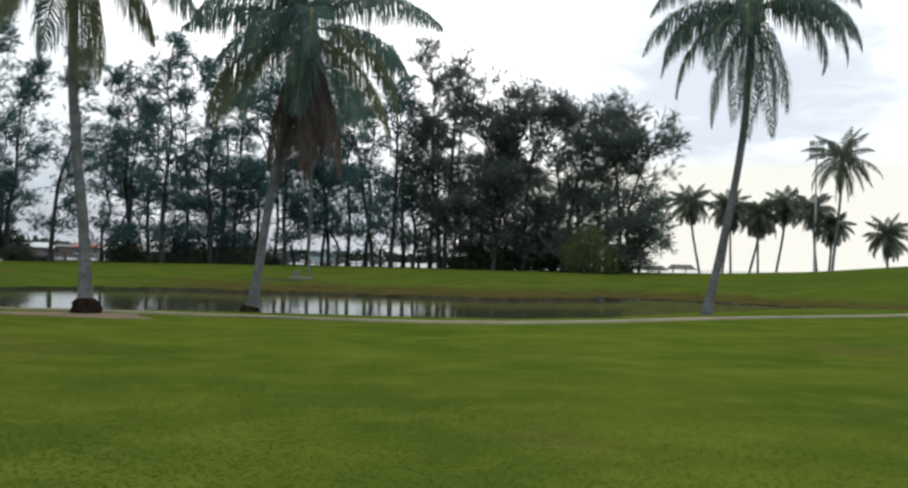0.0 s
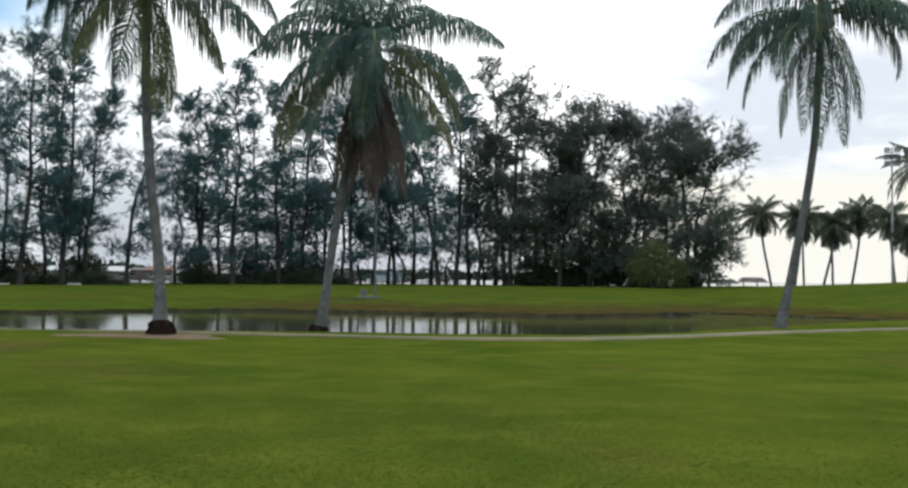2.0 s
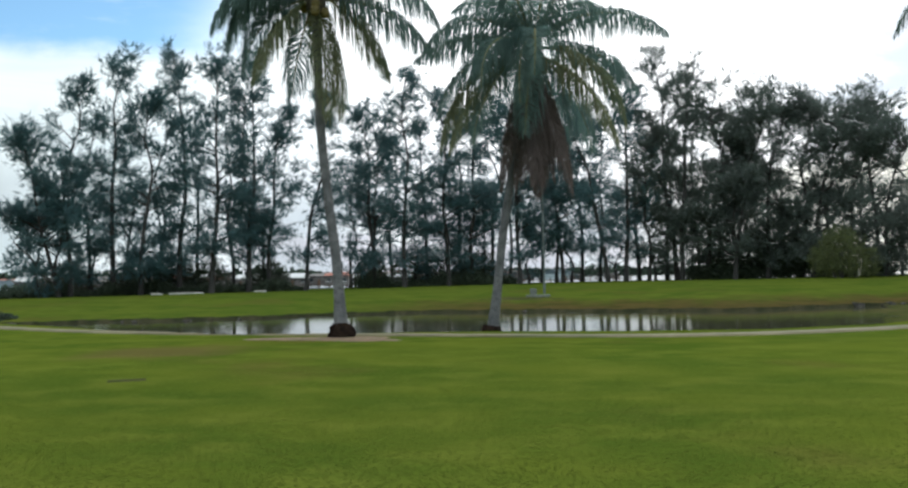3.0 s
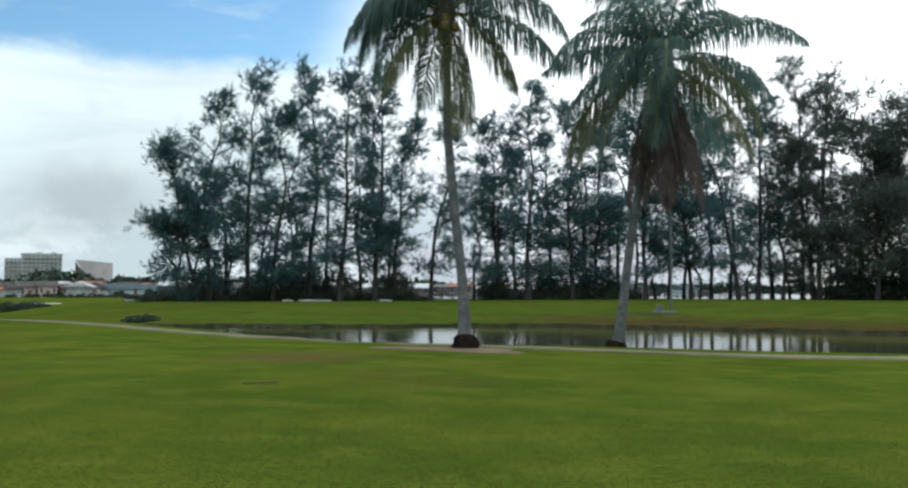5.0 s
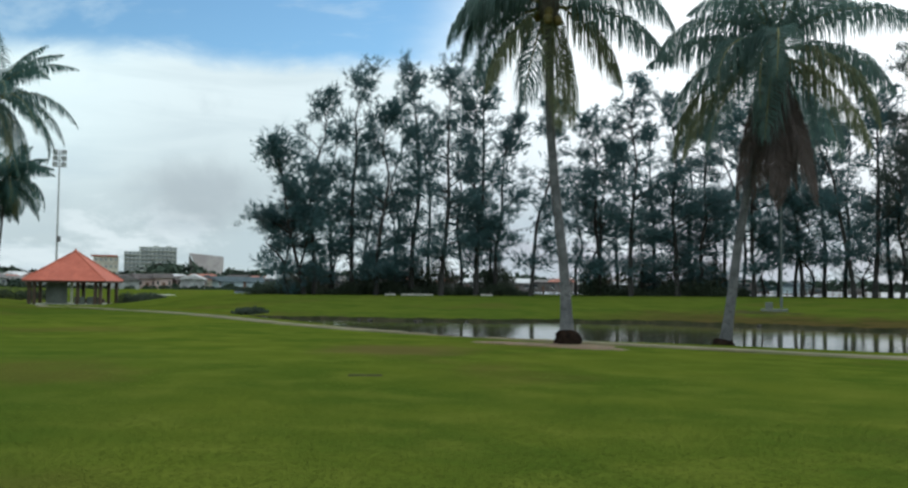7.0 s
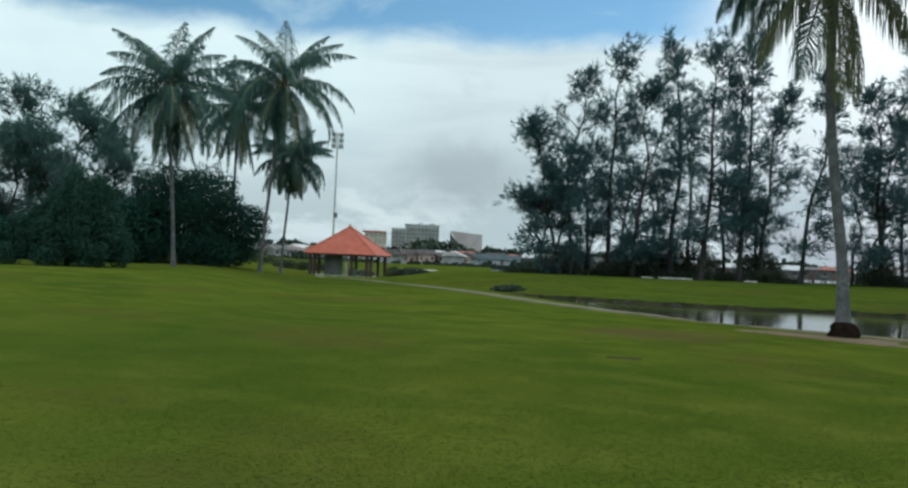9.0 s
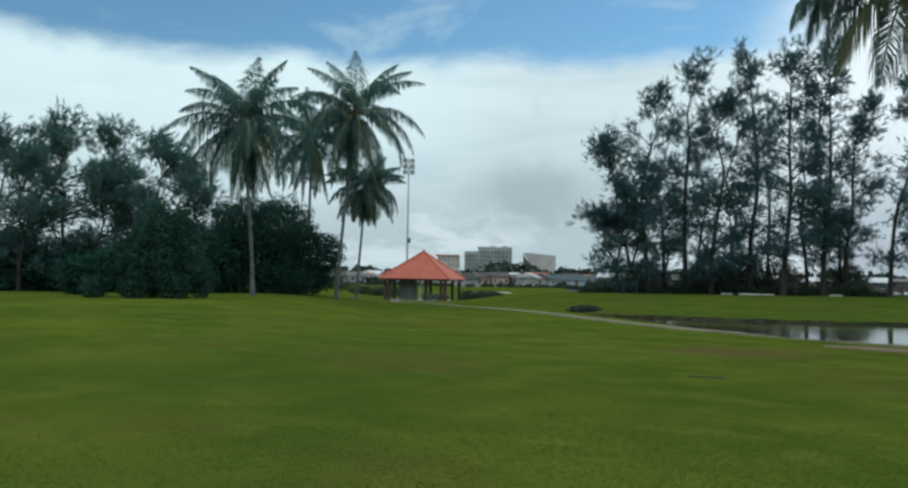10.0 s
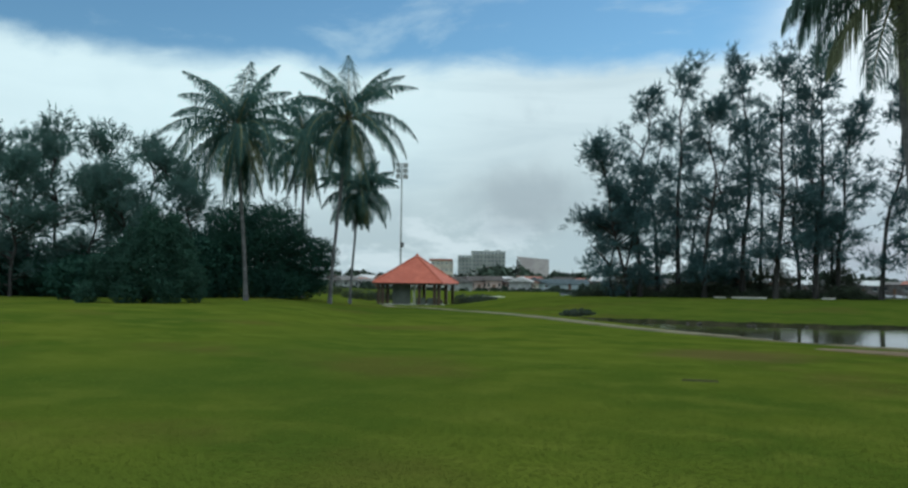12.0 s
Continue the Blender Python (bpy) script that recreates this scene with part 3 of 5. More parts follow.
def casuarina_meshes(seed, height, lean, wide, bare=0.2, branches=54, tufts=13, needles=8, bow=0.5, lean_y=0.0, fork=False, spire=1.0, mat=None):
    """Meshes of a wispy casuarina from its foot at the origin: trunk with limbs, and crown."""
    rng = np.random.default_rng(seed)
    bare *= 0.42
    s = np.linspace(0, 1, 14)
    wob = np.stack([np.interp(s, np.linspace(0, 1, 6), rng.normal(0, 0.60, 6)) * s, np.interp(s, np.linspace(0, 1, 6), rng.normal(0, 0.42, 6)) * s], -1)
    trunk = np.column_stack([lean * s ** (1.0 + bow) + wob[:, 0], lean_y * s + wob[:, 1], height * s])
    rad = (0.055 + 0.0072 * height) * (1 - s) ** 0.95 + 0.015
    rad[0] *= 1.3
    wood = [tube_arrays(trunk, rad, 8)]
    stems = [(trunk, rad)]
    if fork:
        f0 = trunk[2]
        t2 = np.column_stack([f0[0] - lean * 0.6 * s ** 1.2 - wob[:, 1], f0[1] + wob[:, 0], f0[2] + height * 0.72 * s])
        wood.append(tube_arrays(t2, rad * 0.7, 7))
        stems.append((t2, rad * 0.7))
    bases, ways = [], []
    for path, _ in stems:
        nb = branches if path is trunk else branches // 2
        # limbs gather in uneven tiers, each heavier to one side, with open sky between
        tiers = max(5, int(height * 0.62))
        level = np.sort(np.clip((np.arange(tiers) + rng.uniform(0.15, 0.85, tiers)) / tiers, 0.0, 0.98))
        bias = rng.uniform(0, 2 * math.pi, tiers)
        weight = rng.uniform(0.5, 1.4, tiers)
        home = rng.choice(tiers, nb, p=weight / weight.sum())
        for b in range(nb):
            h = float(np.clip(level[home[b]] + rng.normal(0, 0.24) / tiers, 0.0, 1.0)) if b % 7 else 0.80 + 0.03 * b / 7 * 0.6
            h = min(h, 1.0)
            q = bare + (1 - bare) * h
            p0 = np.array([np.interp(q, s, path[:, c]) for c in range(3)])
            # long limbs half-way up, short ones near the tip
            shape = np.interp(h, (0, 0.15, 0.35, 0.6, 0.8, 1.0), (0.60, 0.95, 1.05, 1.0 - 0.18 * spire, 0.84 - 0.26 * spire, 0.46 - 0.16 * spire))
            reach = 1.25 * wide * shape * rng.uniform(0.35, 1.25)
            a = bias[home[b]] + rng.normal(0, 1.25)
            up = rng.uniform(0.15, 0.8) + 1.0 * max(0.0, h - 0.4) * spire
            d0 = unit(np.array([math.cos(a), math.sin(a), up]))
            t = np.linspace(0, 1, 6)
            bend = rng.uniform(-0.22, 0.10) * reach
            pts = p0 + d0 * (reach * t)[:, None] + np.array([0, 0, bend])[None] * (t ** 2)[:, None] + rng.normal(0, 0.06, (6, 3)) * t[:, None]
            wood.append(tube_arrays(pts, np.linspace(0.040, 0.009, 6) * (0.6 + reach / 3), 4))
            # flat pads of sprays on side twigs, with clear air between
            pads = max(3, int(round(reach * 1.7 + rng.uniform(0, 1.2))))
            flat = np.array([0.36, 0.36, 0.17 + 0.10 * h])
            for k in range(pads):
                c = 1.0 if k == 0 else rng.uniform(0.30, 0.98) ** 0.8
                mid = np.array([np.interp(c, t, pts[:, i]) for i in range(3)]) + rng.normal(0, 0.30, 3) * np.array([1, 1, 0.6]) * (k > 0)
                grow = rng.uniform(0.55, 1.25) * (1.12 - 0.42 * h * spire)
                n_t = max(3, int(tufts * 0.52 * grow))
                for _ in range(n_t):
                    ctr = mid + rng.normal(0, 1, 3) * flat * grow
                    spray = unit(d0 * 0.8 + rng.normal(0, 0.5, 3) + np.array([0.10, 0, 0.10 + 0.35 * h]))
                    along_s = rng.uniform(0, rng.uniform(0.2, 0.75), needles)[:, None]
                    bases.append(ctr + spray * along_s + rng.normal(0, 0.04, (needles, 3)))
                    ways.append(unit(spray * 1.1 + rng.normal(0, 0.42, (needles, 3)) + np.array([0.05, 0, -0.18])))
    base, way = np.concatenate(bases), np.concatenate(ways)
    n = len(base)
    leaf = blades(base, way, rng.uniform(0.24, 0.72, n), rng.uniform(0.040, 0.080, n), rng)
    v, f = join(wood)
    return mesh_of("trunk", v, f, M["bark"], True), mesh_of("crown", *leaf, mat or M["needle"])


CASUARINA = "tall dark wispy casuarina with feathery foliage on the bank"


def casuarina(seed, az, r, height, lean, wide, label=CASUARINA, group="casuarinas along the bank", **more):
    x, y = polar(az, r)
    ob = thing("casuarina_tree", label, "tree", x, y, gz(x, y) - 0.1, az, group)
    trunk, crown = casuarina_meshes(seed, height, lean, wide, **more)
    piece("trunk", trunk, ob)
    piece("crown", crown, ob, label="thin grey-green needle sprays with gaps of sky")
    return ob


def leaf_cloud(rng, lobes, count, size, mat, name):
    """A crown of many small leaves, gathered near the skin of several lobes."""
    centres = np.array([c for c, _ in lobes], float)
    radii = np.array([q for _, q in lobes], float)
    vol = radii.prod(1) ** (2 / 3)
    pick = rng.choice(len(lobes), count, p=vol / vol.sum())
    d = unit(rng.normal(0, 1, (count, 3)))
    depth = np.where(rng.uniform(0, 1, count) < 0.7, 1 - np.abs(rng.normal(0, 0.15, count)), rng.uniform(0.25, 0.95, count))
    bumpy = 1 + 0.18 * np.sin(d[:, 0] * 7 + pick) * np.sin(d[:, 1] * 6 + 2 * pick) + 0.09 * np.sin(d[:, 2] * 11 + pick)
    p = centres[pick] + d * radii[pick] * (depth * bumpy)[:, None]
    keep = p[:, 2] > 0.02
    p, d = p[keep], d[keep]
    n = len(p)
    way = unit(d * 0.4 + rng.normal(0, 0.7, (n, 3)) + np.array([0, 0, -0.25]))
    side = unit(np.cross(way, unit(d + rng.normal(0, 0.6, (n, 3)))))
    ln, wd = rng.uniform(0.6, 1.25, n) * size, rng.uniform(0.35, 0.6, n) * size
    tip = p + way * ln[:, None]
    mid = p + way * (ln * 0.5)[:, None]
    v = np.stack([p, mid + side * (wd * 0.5)[:, None], tip, mid - side * (wd * 0.5)[:, None]], 1).reshape(-1, 3)
    return mesh_of(name, v, np.arange(4 * n).reshape(-1, 4), mat)


def bushy(name, seed, az, r, lobes, count, size, mat, label, category, group="", trunks=5, grown=1.0):
    x, y = polar(az, r)
    lobes = [(tuple(grown * q for q in c), tuple(grown * q for q in e)) for c, e in lobes]
    ob = thing(name, label, category, x, y, gz(x, y) - 0.05, az, group)
    rng = np.random.default_rng(seed)
    wood = []
    for i in range(trunks):
        c, q = lobes[i % len(lobes)]
        a = rng.uniform(0, 6.28)
        foot = np.array([c[0] * 0.45 + 0.2 * math.cos(a), c[1] * 0.45 + 0.2 * math.sin(a), 0.0])
        tip = np.array([c[0], c[1], c[2] + q[2] * 0.3]) + rng.normal(0, 0.25, 3)
        t = np.linspace(0, 1, 7)[:, None]
        pts = foot * (1 - t) + tip * t + rng.normal(0, 0.06, (7, 3)) * t
        wood.append(tube_arrays(pts, np.linspace(0.035, 0.012, 7) * (1 + q[2]), 6))
        for k in range(4):
            d = unit(rng.normal(0, 1, 3) + np.array([0, 0, 0.5])) * q * 0.8
            u = np.linspace(0, 1, 4)[:, None]
            wood.append(tube_arrays(pts[3 + k % 3] + d * u, np.linspace(0.02, 0.006, 4) * (1 + q[2] * 0.6), 4))
    v, f = join(wood)
    piece("trunk", mesh_of("trunk", v, f, M["bark"], True), ob)
    piece("crown", leaf_cloud(rng, lobes, count, size, mat, "crown"), ob)
    return ob


# ---------------------------------------------------------------- coconut palms
def frond_arrays(rng, length, rise, droop, pairs, leaflet, limp=0.5, twist=0.0, width=0.05):
    """A frond that starts at the origin and grows along +x: midrib, and leaflets hanging from it."""
    n = 16
    s = np.linspace(0, 1, n)
    ang = np.radians(rise - droop * s ** 1.05)
    step = length / (n - 1)
    x = np.concatenate([[0], np.cumsum(np.cos(ang[:-1]) * step)])
    z = np.concatenate([[0], np.cumsum(np.sin(ang[:-1]) * step)])
    y = twist * s ** 2 * length
    mid = np.column_stack([x, y, z])
    rib = tube_arrays(mid, np.linspace(0.05, 0.008, n) * (0.5 + length / 8), 4)
    q = np.repeat(np.linspace(0.13, 0.995, pairs), 2) + rng.normal(0, 0.004, pairs * 2)
    q = np.clip(q, 0.1, 1)
    hand = np.tile([1.0, -1.0], pairs)
    p = np.column_stack([np.interp(q, s, mid[:, c]) for c in range(3)])
    a = np.interp(q, s, ang)
    t = np.column_stack([np.cos(a), np.zeros_like(a), np.sin(a)])
    up = np.column_stack([-np.sin(a), np.zeros_like(a), np.cos(a)])
    out = np.column_stack([np.zeros_like(a), hand, np.zeros_like(a)])
    prof = leaflet * (0.30 + 0.75 * np.sin(np.pi * np.clip(q, 0, 1) ** 0.75)) * (1 - 0.45 * q ** 6)
    ln = prof * rng.uniform(0.8, 1.12, len(q))
    lim = limp * rng.uniform(0.55, 1.35, len(q))
    d1 = unit(out * 0.75 + t * (0.40 + 0.5 * q)[:, None] + up * 0.12 + rng.normal(0, 0.08, p.shape))
    d2 = unit(d1 * (1 - lim * 0.55)[:, None] + np.array([0, 0, -1.0]) * lim[:, None] + rng.normal(0, 0.06, p.shape))
    d3 = unit(d2 * 0.55 + np.array([0, 0, -1.0]) * (0.35 + lim * 0.5)[:, None])
    k1 = p + d1 * (ln * 0.33)[:, None]
    k2 = k1 + d2 * (ln * 0.36)[:, None]
    k3 = k2 + d3 * (ln * 0.33)[:, None]
    w = unit(t + rng.normal(0, 0.25, p.shape)) * (width * 0.5)
    v = np.stack([p - w * 0.5, p + w * 0.5, k1 - w, k1 + w, k2 - w * 0.75, k2 + w * 0.75, k3], 1).reshape(-1, 3)
    i = np.arange(len(q))[:, None] * 7
    quad = np.concatenate([i + np.array([[0, 2, 3, 1]]), i + np.array([[2, 4, 5, 3]])])
    tri = i + np.array([[4, 6, 6, 5]])
    return rib, (v, quad, tri[:, [0, 1, 3]])


def frond_mesh(rng, mat, **kw):
    (rv, rf), (v, quad, tri) = frond_arrays(rng, **kw)
    me = bpy.data.meshes.new("frond")
    n = len(rv)
    faces = [tuple(f) for f in rf.tolist()] + [tuple(f) for f in (quad + n).tolist()] + [tuple(f) for f in (tri + n).tolist()]
    me.from_pydata(np.concatenate([rv, v]).tolist(), [], faces)
    me.update()
    me.materials.append(mat)
    me.materials.append(M["rachis"] if mat is not M["frond_dead"] else M["frond_dead"])
    idx = np.zeros(len(faces), np.int32)
    idx[:len(rf)] = 1
    me.polygons.foreach_set("material_index", idx)
    return me


def ringed_trunk(points, r0, r1, sides=14, step=0.11, flare=0.0):
    line = catmull(points, step)
    n = len(line)
    s = np.linspace(0, 1, n)
    rad = r0 + (r1 - r0) * s ** 0.8
    rad = rad * (1 + 0.035 * (np.arange(n) % 2)) + flare * np.exp(-s * 20)
    return tube_arrays(line, rad, sides)


def frond_pose(top, az, lift=0.0):
    return Matrix.Translation(top) @ pose(0, 0, lift, 0, 0, az)


def coconut(label, points, fronds, r0=0.19, r1=0.11, flare=0.12, seed=1, length=4.2, pairs=150, leaflet=1.42, group="", root=False, nuts=0, width=0.040, leaf="frond", limp=(0.75, 1.15)):
    """A coconut palm. points: its trunk's line in the world; fronds: (side, rise, droop, length factor, state) with side in
    degrees, 0 to the right of a watcher at the walk's start, 90 away from him, 180 to his left."""
    x, y, z = points[0]
    ob = thing("coconut_palm", label, "palm tree", x, y, z, 0, group)
    local = [(a - x, b - y, c - z) for a, b, c in points]
    v, f = ringed_trunk(local, r0, r1, flare=flare)
    piece("trunk", mesh_of("trunk", v, f, M["palm_bark"], True), ob)
    if root:
        rng = np.random.default_rng(seed + 50)
        t = np.linspace(0, 1, 7)
        bv, bf = tube_arrays(np.column_stack([np.zeros(7), np.zeros(7), -0.15 + 0.6 * t]), (r0 + flare) * np.array([1.32, 1.32, 1.28, 1.24, 1.18, 1.08, 0.8]), 22)
        bv = bv + rng.normal(0, 0.022, bv.shape) * np.array([1, 1, 0.4])
        piece("root_boss", mesh_of("root_boss", bv, bf, M["palm_root"], True), ob, label="swollen dark mass of roots at the foot")
    top = Vector(local[-1])
    face = math.degrees(math.atan2(-x, y))
    rng = np.random.default_rng(seed)
    for side, rise, droop, k, state in fronds:
        mat = {"green": M[leaf], "old": M["frond_old"], "dead": M["frond_dead"]}[state]
        me = frond_mesh(rng, mat, length=length * k, rise=rise, droop=droop * (1.12 if rise > -15 else 1.0), pairs=pairs, leaflet=leaflet * (0.75 if state == "dead" else 1.0),
                        limp=rng.uniform(*limp) * (0.7 if rise > 62 else 1.0) + (0.35 if state == "dead" else 0.6 if rise < -40 else 0), twist=rng.uniform(-0.08, 0.08), width=width)
        piece("frond", me, ob, frond_pose(top, side + face, rng.uniform(-0.25, 0.1) - (rng.uniform(0.1, 1.0) if state == "dead" else 0)),
              label={"green": "", "old": "yellowing drooping frond", "dead": "brown dead frond hanging down"}[state])
    # fibrous heart where the frond stalks leave the trunk
    t = np.linspace(0, 1, 8)
    hv, hf = tube_arrays(np.column_stack([np.full(8, top.x), np.full(8, top.y), top.z - 0.9 + 1.5 * t]), r1 * np.array([1.0, 1.5, 2.3, 2.7, 2.6, 2.1, 1.4, 0.4]), 10)
    piece("crown_shaft", mesh_of("crown_shaft", hv, hf, M["fibre"], True), ob)
    for i in range(nuts):
        bm = bmesh.new()
        a = rng.uniform(0, 6.28)
        bmesh.ops.create_icosphere(bm, subdivisions=2, radius=0.13, matrix=Matrix.Translation(top + Vector((0.33 * math.cos(a), 0.33 * math.sin(a), rng.uniform(-0.75, -0.3)))) @ Matrix.Diagonal((1, 1, 1.25, 1)))
        piece("coconut", bm_mesh("coconut", bm, M["nut"], True), ob)
    return ob


def crown_of(seed, count, skirt=4, bend=1.0):
    """Fronds all round: the youngest upright, the next arching over, the oldest hanging."""
    rng = random.Random(seed)
    out = []
    for i in range(count):
        q = (i + 0.5) / count
        rise = 80 - 126 * q ** 1.05 + rng.uniform(-9, 9)
        droop = (46 + 66 * min(1.0, 1.9 * q)) * rng.uniform(0.85, 1.12) * bend if q < 0.72 else 62 + rng.uniform(-14, 12)
        out.append((i * 137.5 + rng.uniform(-18, 18), rise, droop, (0.84 + 0.20 * math.sin(math.pi * q)) * rng.uniform(0.9, 1.08), "old" if q > 0.92 and i % 2 else "green"))
    for i in range(skirt):
        out.append((rng.uniform(0, 360), rng.uniform(-80, -62), rng.uniform(5, 18), rng.uniform(0.7, 1.0), "green"))
    return out


def world_line(rows, r):
    """Trunk points from (azimuth, height) rows at a distance r."""
    return [(*polar(az, r), z) for az, z in rows]


def el_z(el, r):
    return EYE + math.tan(radians(el)) * r


# the three palms beside the path
r1, r2, r3 = 25.9, 28.3, 34.4
P1 = [(21.85, gz(*polar(21.85, r1)) - 0.05)] + [(az, el_z(el, r1)) for az, el in ((22.1, 0.86), (22.6, 5.31), (23.0, 9.74), (23.1, 14.1), (23.2, 17.5))]
P2 = [(12.5, gz(*polar(12.5, r2)) - 0.05)] + [(az, el_z(el, r2)) for az, el in ((12.1, -0.98), (11.7, 2.31), (11.1, 5.98), (10.3, 10.36), (9.5, 14.2))]
P3 = [(-15.6, gz(*polar(-15.6, r3)) - 0.05)] + [(az, el_z(el, r3)) for az, el in ((-16.2, 0.25), (-17.1, 5.21), (-17.6, 9.04), (-17.75, 12.0), (-17.95, 15.4))]
coconut("coconut palm with a leaning grey ringed trunk and swollen dark foot", world_line(P1, r1),
        [(158, 52, 132, 0.90, "green"), (186, 40, 118, 0.88, "green"), (176, 18, 95, 0.85, "green"), (192, 32, 104, 0.92, "green"), (148, 6, 88, 0.85, "green"), (202, -32, 48, 0.80, "old"), (-62, -73, 14, 0.98, "old"), (-30, -68, 18, 0.90, "old"),
         (10, -26, 46, 0.82, "old"), (-4, 6, 62, 0.98, "green"), (2, 38, 95, 1.05, "green"), (-20, 55, 110, 1.00, "green"),
         (60, 62, 85, 0.95, "green"), (120, 66, 80, 0.95, "green"), (165, 68, 95, 0.95, "green"), (250, 60, 100, 0.90, "green"), (300, 64, 95, 0.95, "green"), (90, 45, 100, 0.90, "green"),
         (150, 78, 50, 1.00, "green"), (30, 80, 50, 1.00, "green"), (270, 82, 40, 0.90, "green"), (120, -45, 40, 0.75, "green")],
        r0=0.145, r1=0.115, flare=0.16, seed=11, length=4.0, pairs=122, leaflet=1.48, width=0.038, group="palms beside the path", root=True, nuts=6, limp=(1.05, 1.5))
coconut("leaning coconut palm with a skirt of brown dead fronds", world_line(P2, r2),
        [(100, 80, 45, 1.0, "green"), (-60, 78, 60, 1.0, "green"), (140, 72, 80, 1.0, "green"), (40, 70, 85, 1.0, "green"), (-120, 68, 90, 0.95, "green"), (200, 74, 70, 1.0, "green"), (0, 76, 60, 1.0, "green"),
         (178, 60, 112, 0.97, "green"), (183, 22, 55, 0.88, "green"), (188, 8, 80, 0.90, "green"), (176, -12, 68, 1.05, "old"), (200, -25, 55, 1.00, "old"), (215, -30, 50, 0.95, "green"),
         (2, 44, 80, 1.05, "green"), (8, 14, 70, 0.85, "green"), (-6, -3, 80, 0.97, "old"), (-25, -25, 55, 0.95, "old"),
         (30, -32, 48, 0.90, "green"), (-90, 30, 110, 0.90, "green"), (-105, 0, 85, 0.85, "green"), (260, -35, 45, 0.80, "green"), (90, -20, 65, 0.90, "green"),
         (60, -35, 50, 0.90, "green"), (230, 20, 100, 0.90, "green"), 
         (180, -66, 20, 0.65, "dead"), (205, -74, 9, 0.85, "dead"), (-90, -82, 3, 0.90, "dead"), (-65, -72, 12, 0.80, "dead"), (-25, -78, 6, 0.85, "dead"), (0, -66, 18, 0.70, "dead"),
         (265, -80, 8, 0.85, "dead"), (130, -83, 3, 0.90, "dead"), (60, -80, 8, 0.85, "dead"), (-110, -72, 12, 0.90, "dead"), (150, -60, 24, 0.85, "dead"), (30, -61, 24, 0.85, "dead"), (-45, -64, 20, 0.95, "dead"), (215, -62, 22, 0.90, "dead"), (-90, -66, 18, 1.0, "dead")],
        r0=0.14, r1=0.112, flare=0.13, seed=22, length=4.4, pairs=122, leaflet=1.48, width=0.038, group="palms beside the path", root=True, nuts=5, limp=(1.05, 1.5))
coconut("tall coconut palm with a curved trunk, leaning over the bank", world_line(P3, r3),
        [(180, 28, 94, 1.04, "green"), (186, 10, 90, 0.98, "green"), (190, -14, 72, 0.98, "green"), (172, 58, 110, 1.0, "green"), (165, 26, 100, 0.90, "green"),
         (200, -55, 33, 1.00, "green"), (235, -66, 20, 0.98, "green"), (-100, -76, 13, 1.02, "green"), (-62, -68, 18, 1.02, "green"), (-40, -58, 26, 0.92, "green"),
         (0, 30, 104, 1.02, "green"), (-10, 18, 104, 1.00, "green"), (6, 10, 108, 0.88, "green"), (8, 58, 108, 1.0, "green"), (16, 42, 108, 0.95, "green"),
         (60, 78, 50, 0.95, "green"), (-120, 76, 55, 0.95, "green"), (150, 80, 40, 0.95, "green"), (90, 50, 90, 0.95, "green"), (-90, 55, 95, 0.90, "green"), (20, 72, 80, 0.95, "green"),
         (110, 20, 90, 0.90, "green"), (-100, 25, 100, 0.85, "green"), (-135, 0, 90, 0.80, "green")],
        r0=0.145, r1=0.115, flare=0.10, seed=33, length=4.6, pairs=105, leaflet=1.40, width=0.042, group="palms beside the path", nuts=5, leaf="frond_dark", limp=(1.05, 1.5))
patch("soil_patch", *polar(22.6, 25.2), 2.3, 0.9, M["soil"], "bare reddish soil round a palm's foot", "soil", 4)

# palms before the left-hand woods
for (azb, azt, el, r, seed, size, r0) in ((62.3, 63.05, 9.35, 52, 41, 4.7, 0.16), (59.0, 58.95, 8.7, 72, 42, 5.3, 0.18), (57.2, 56.25, 10.3, 62, 43, 5.5, 0.18), (55.95, 55.5, 5.75, 76, 44, 3.9, 0.16)):
    zb = gz(*polar(azb, r)) - 0.05
    zt = el_z(el, r)
    coconut("coconut palm with a full dark crown before the woods", world_line([(azb, zb), (azb + (azt - azb) * 0.25, zb + (zt - zb) * 0.3), (azb + (azt - azb) * 0.65, zb + (zt - zb) * 0.65), (azt, zt)], r),
            crown_of(seed, 34, 8, 0.84), r0=r0 * 0.66, r1=0.085, flare=0.07, seed=seed, length=size, pairs=74, leaflet=1.25, group="palms by the woods", width=0.055, leaf="frond_far", limp=(0.95, 1.35))

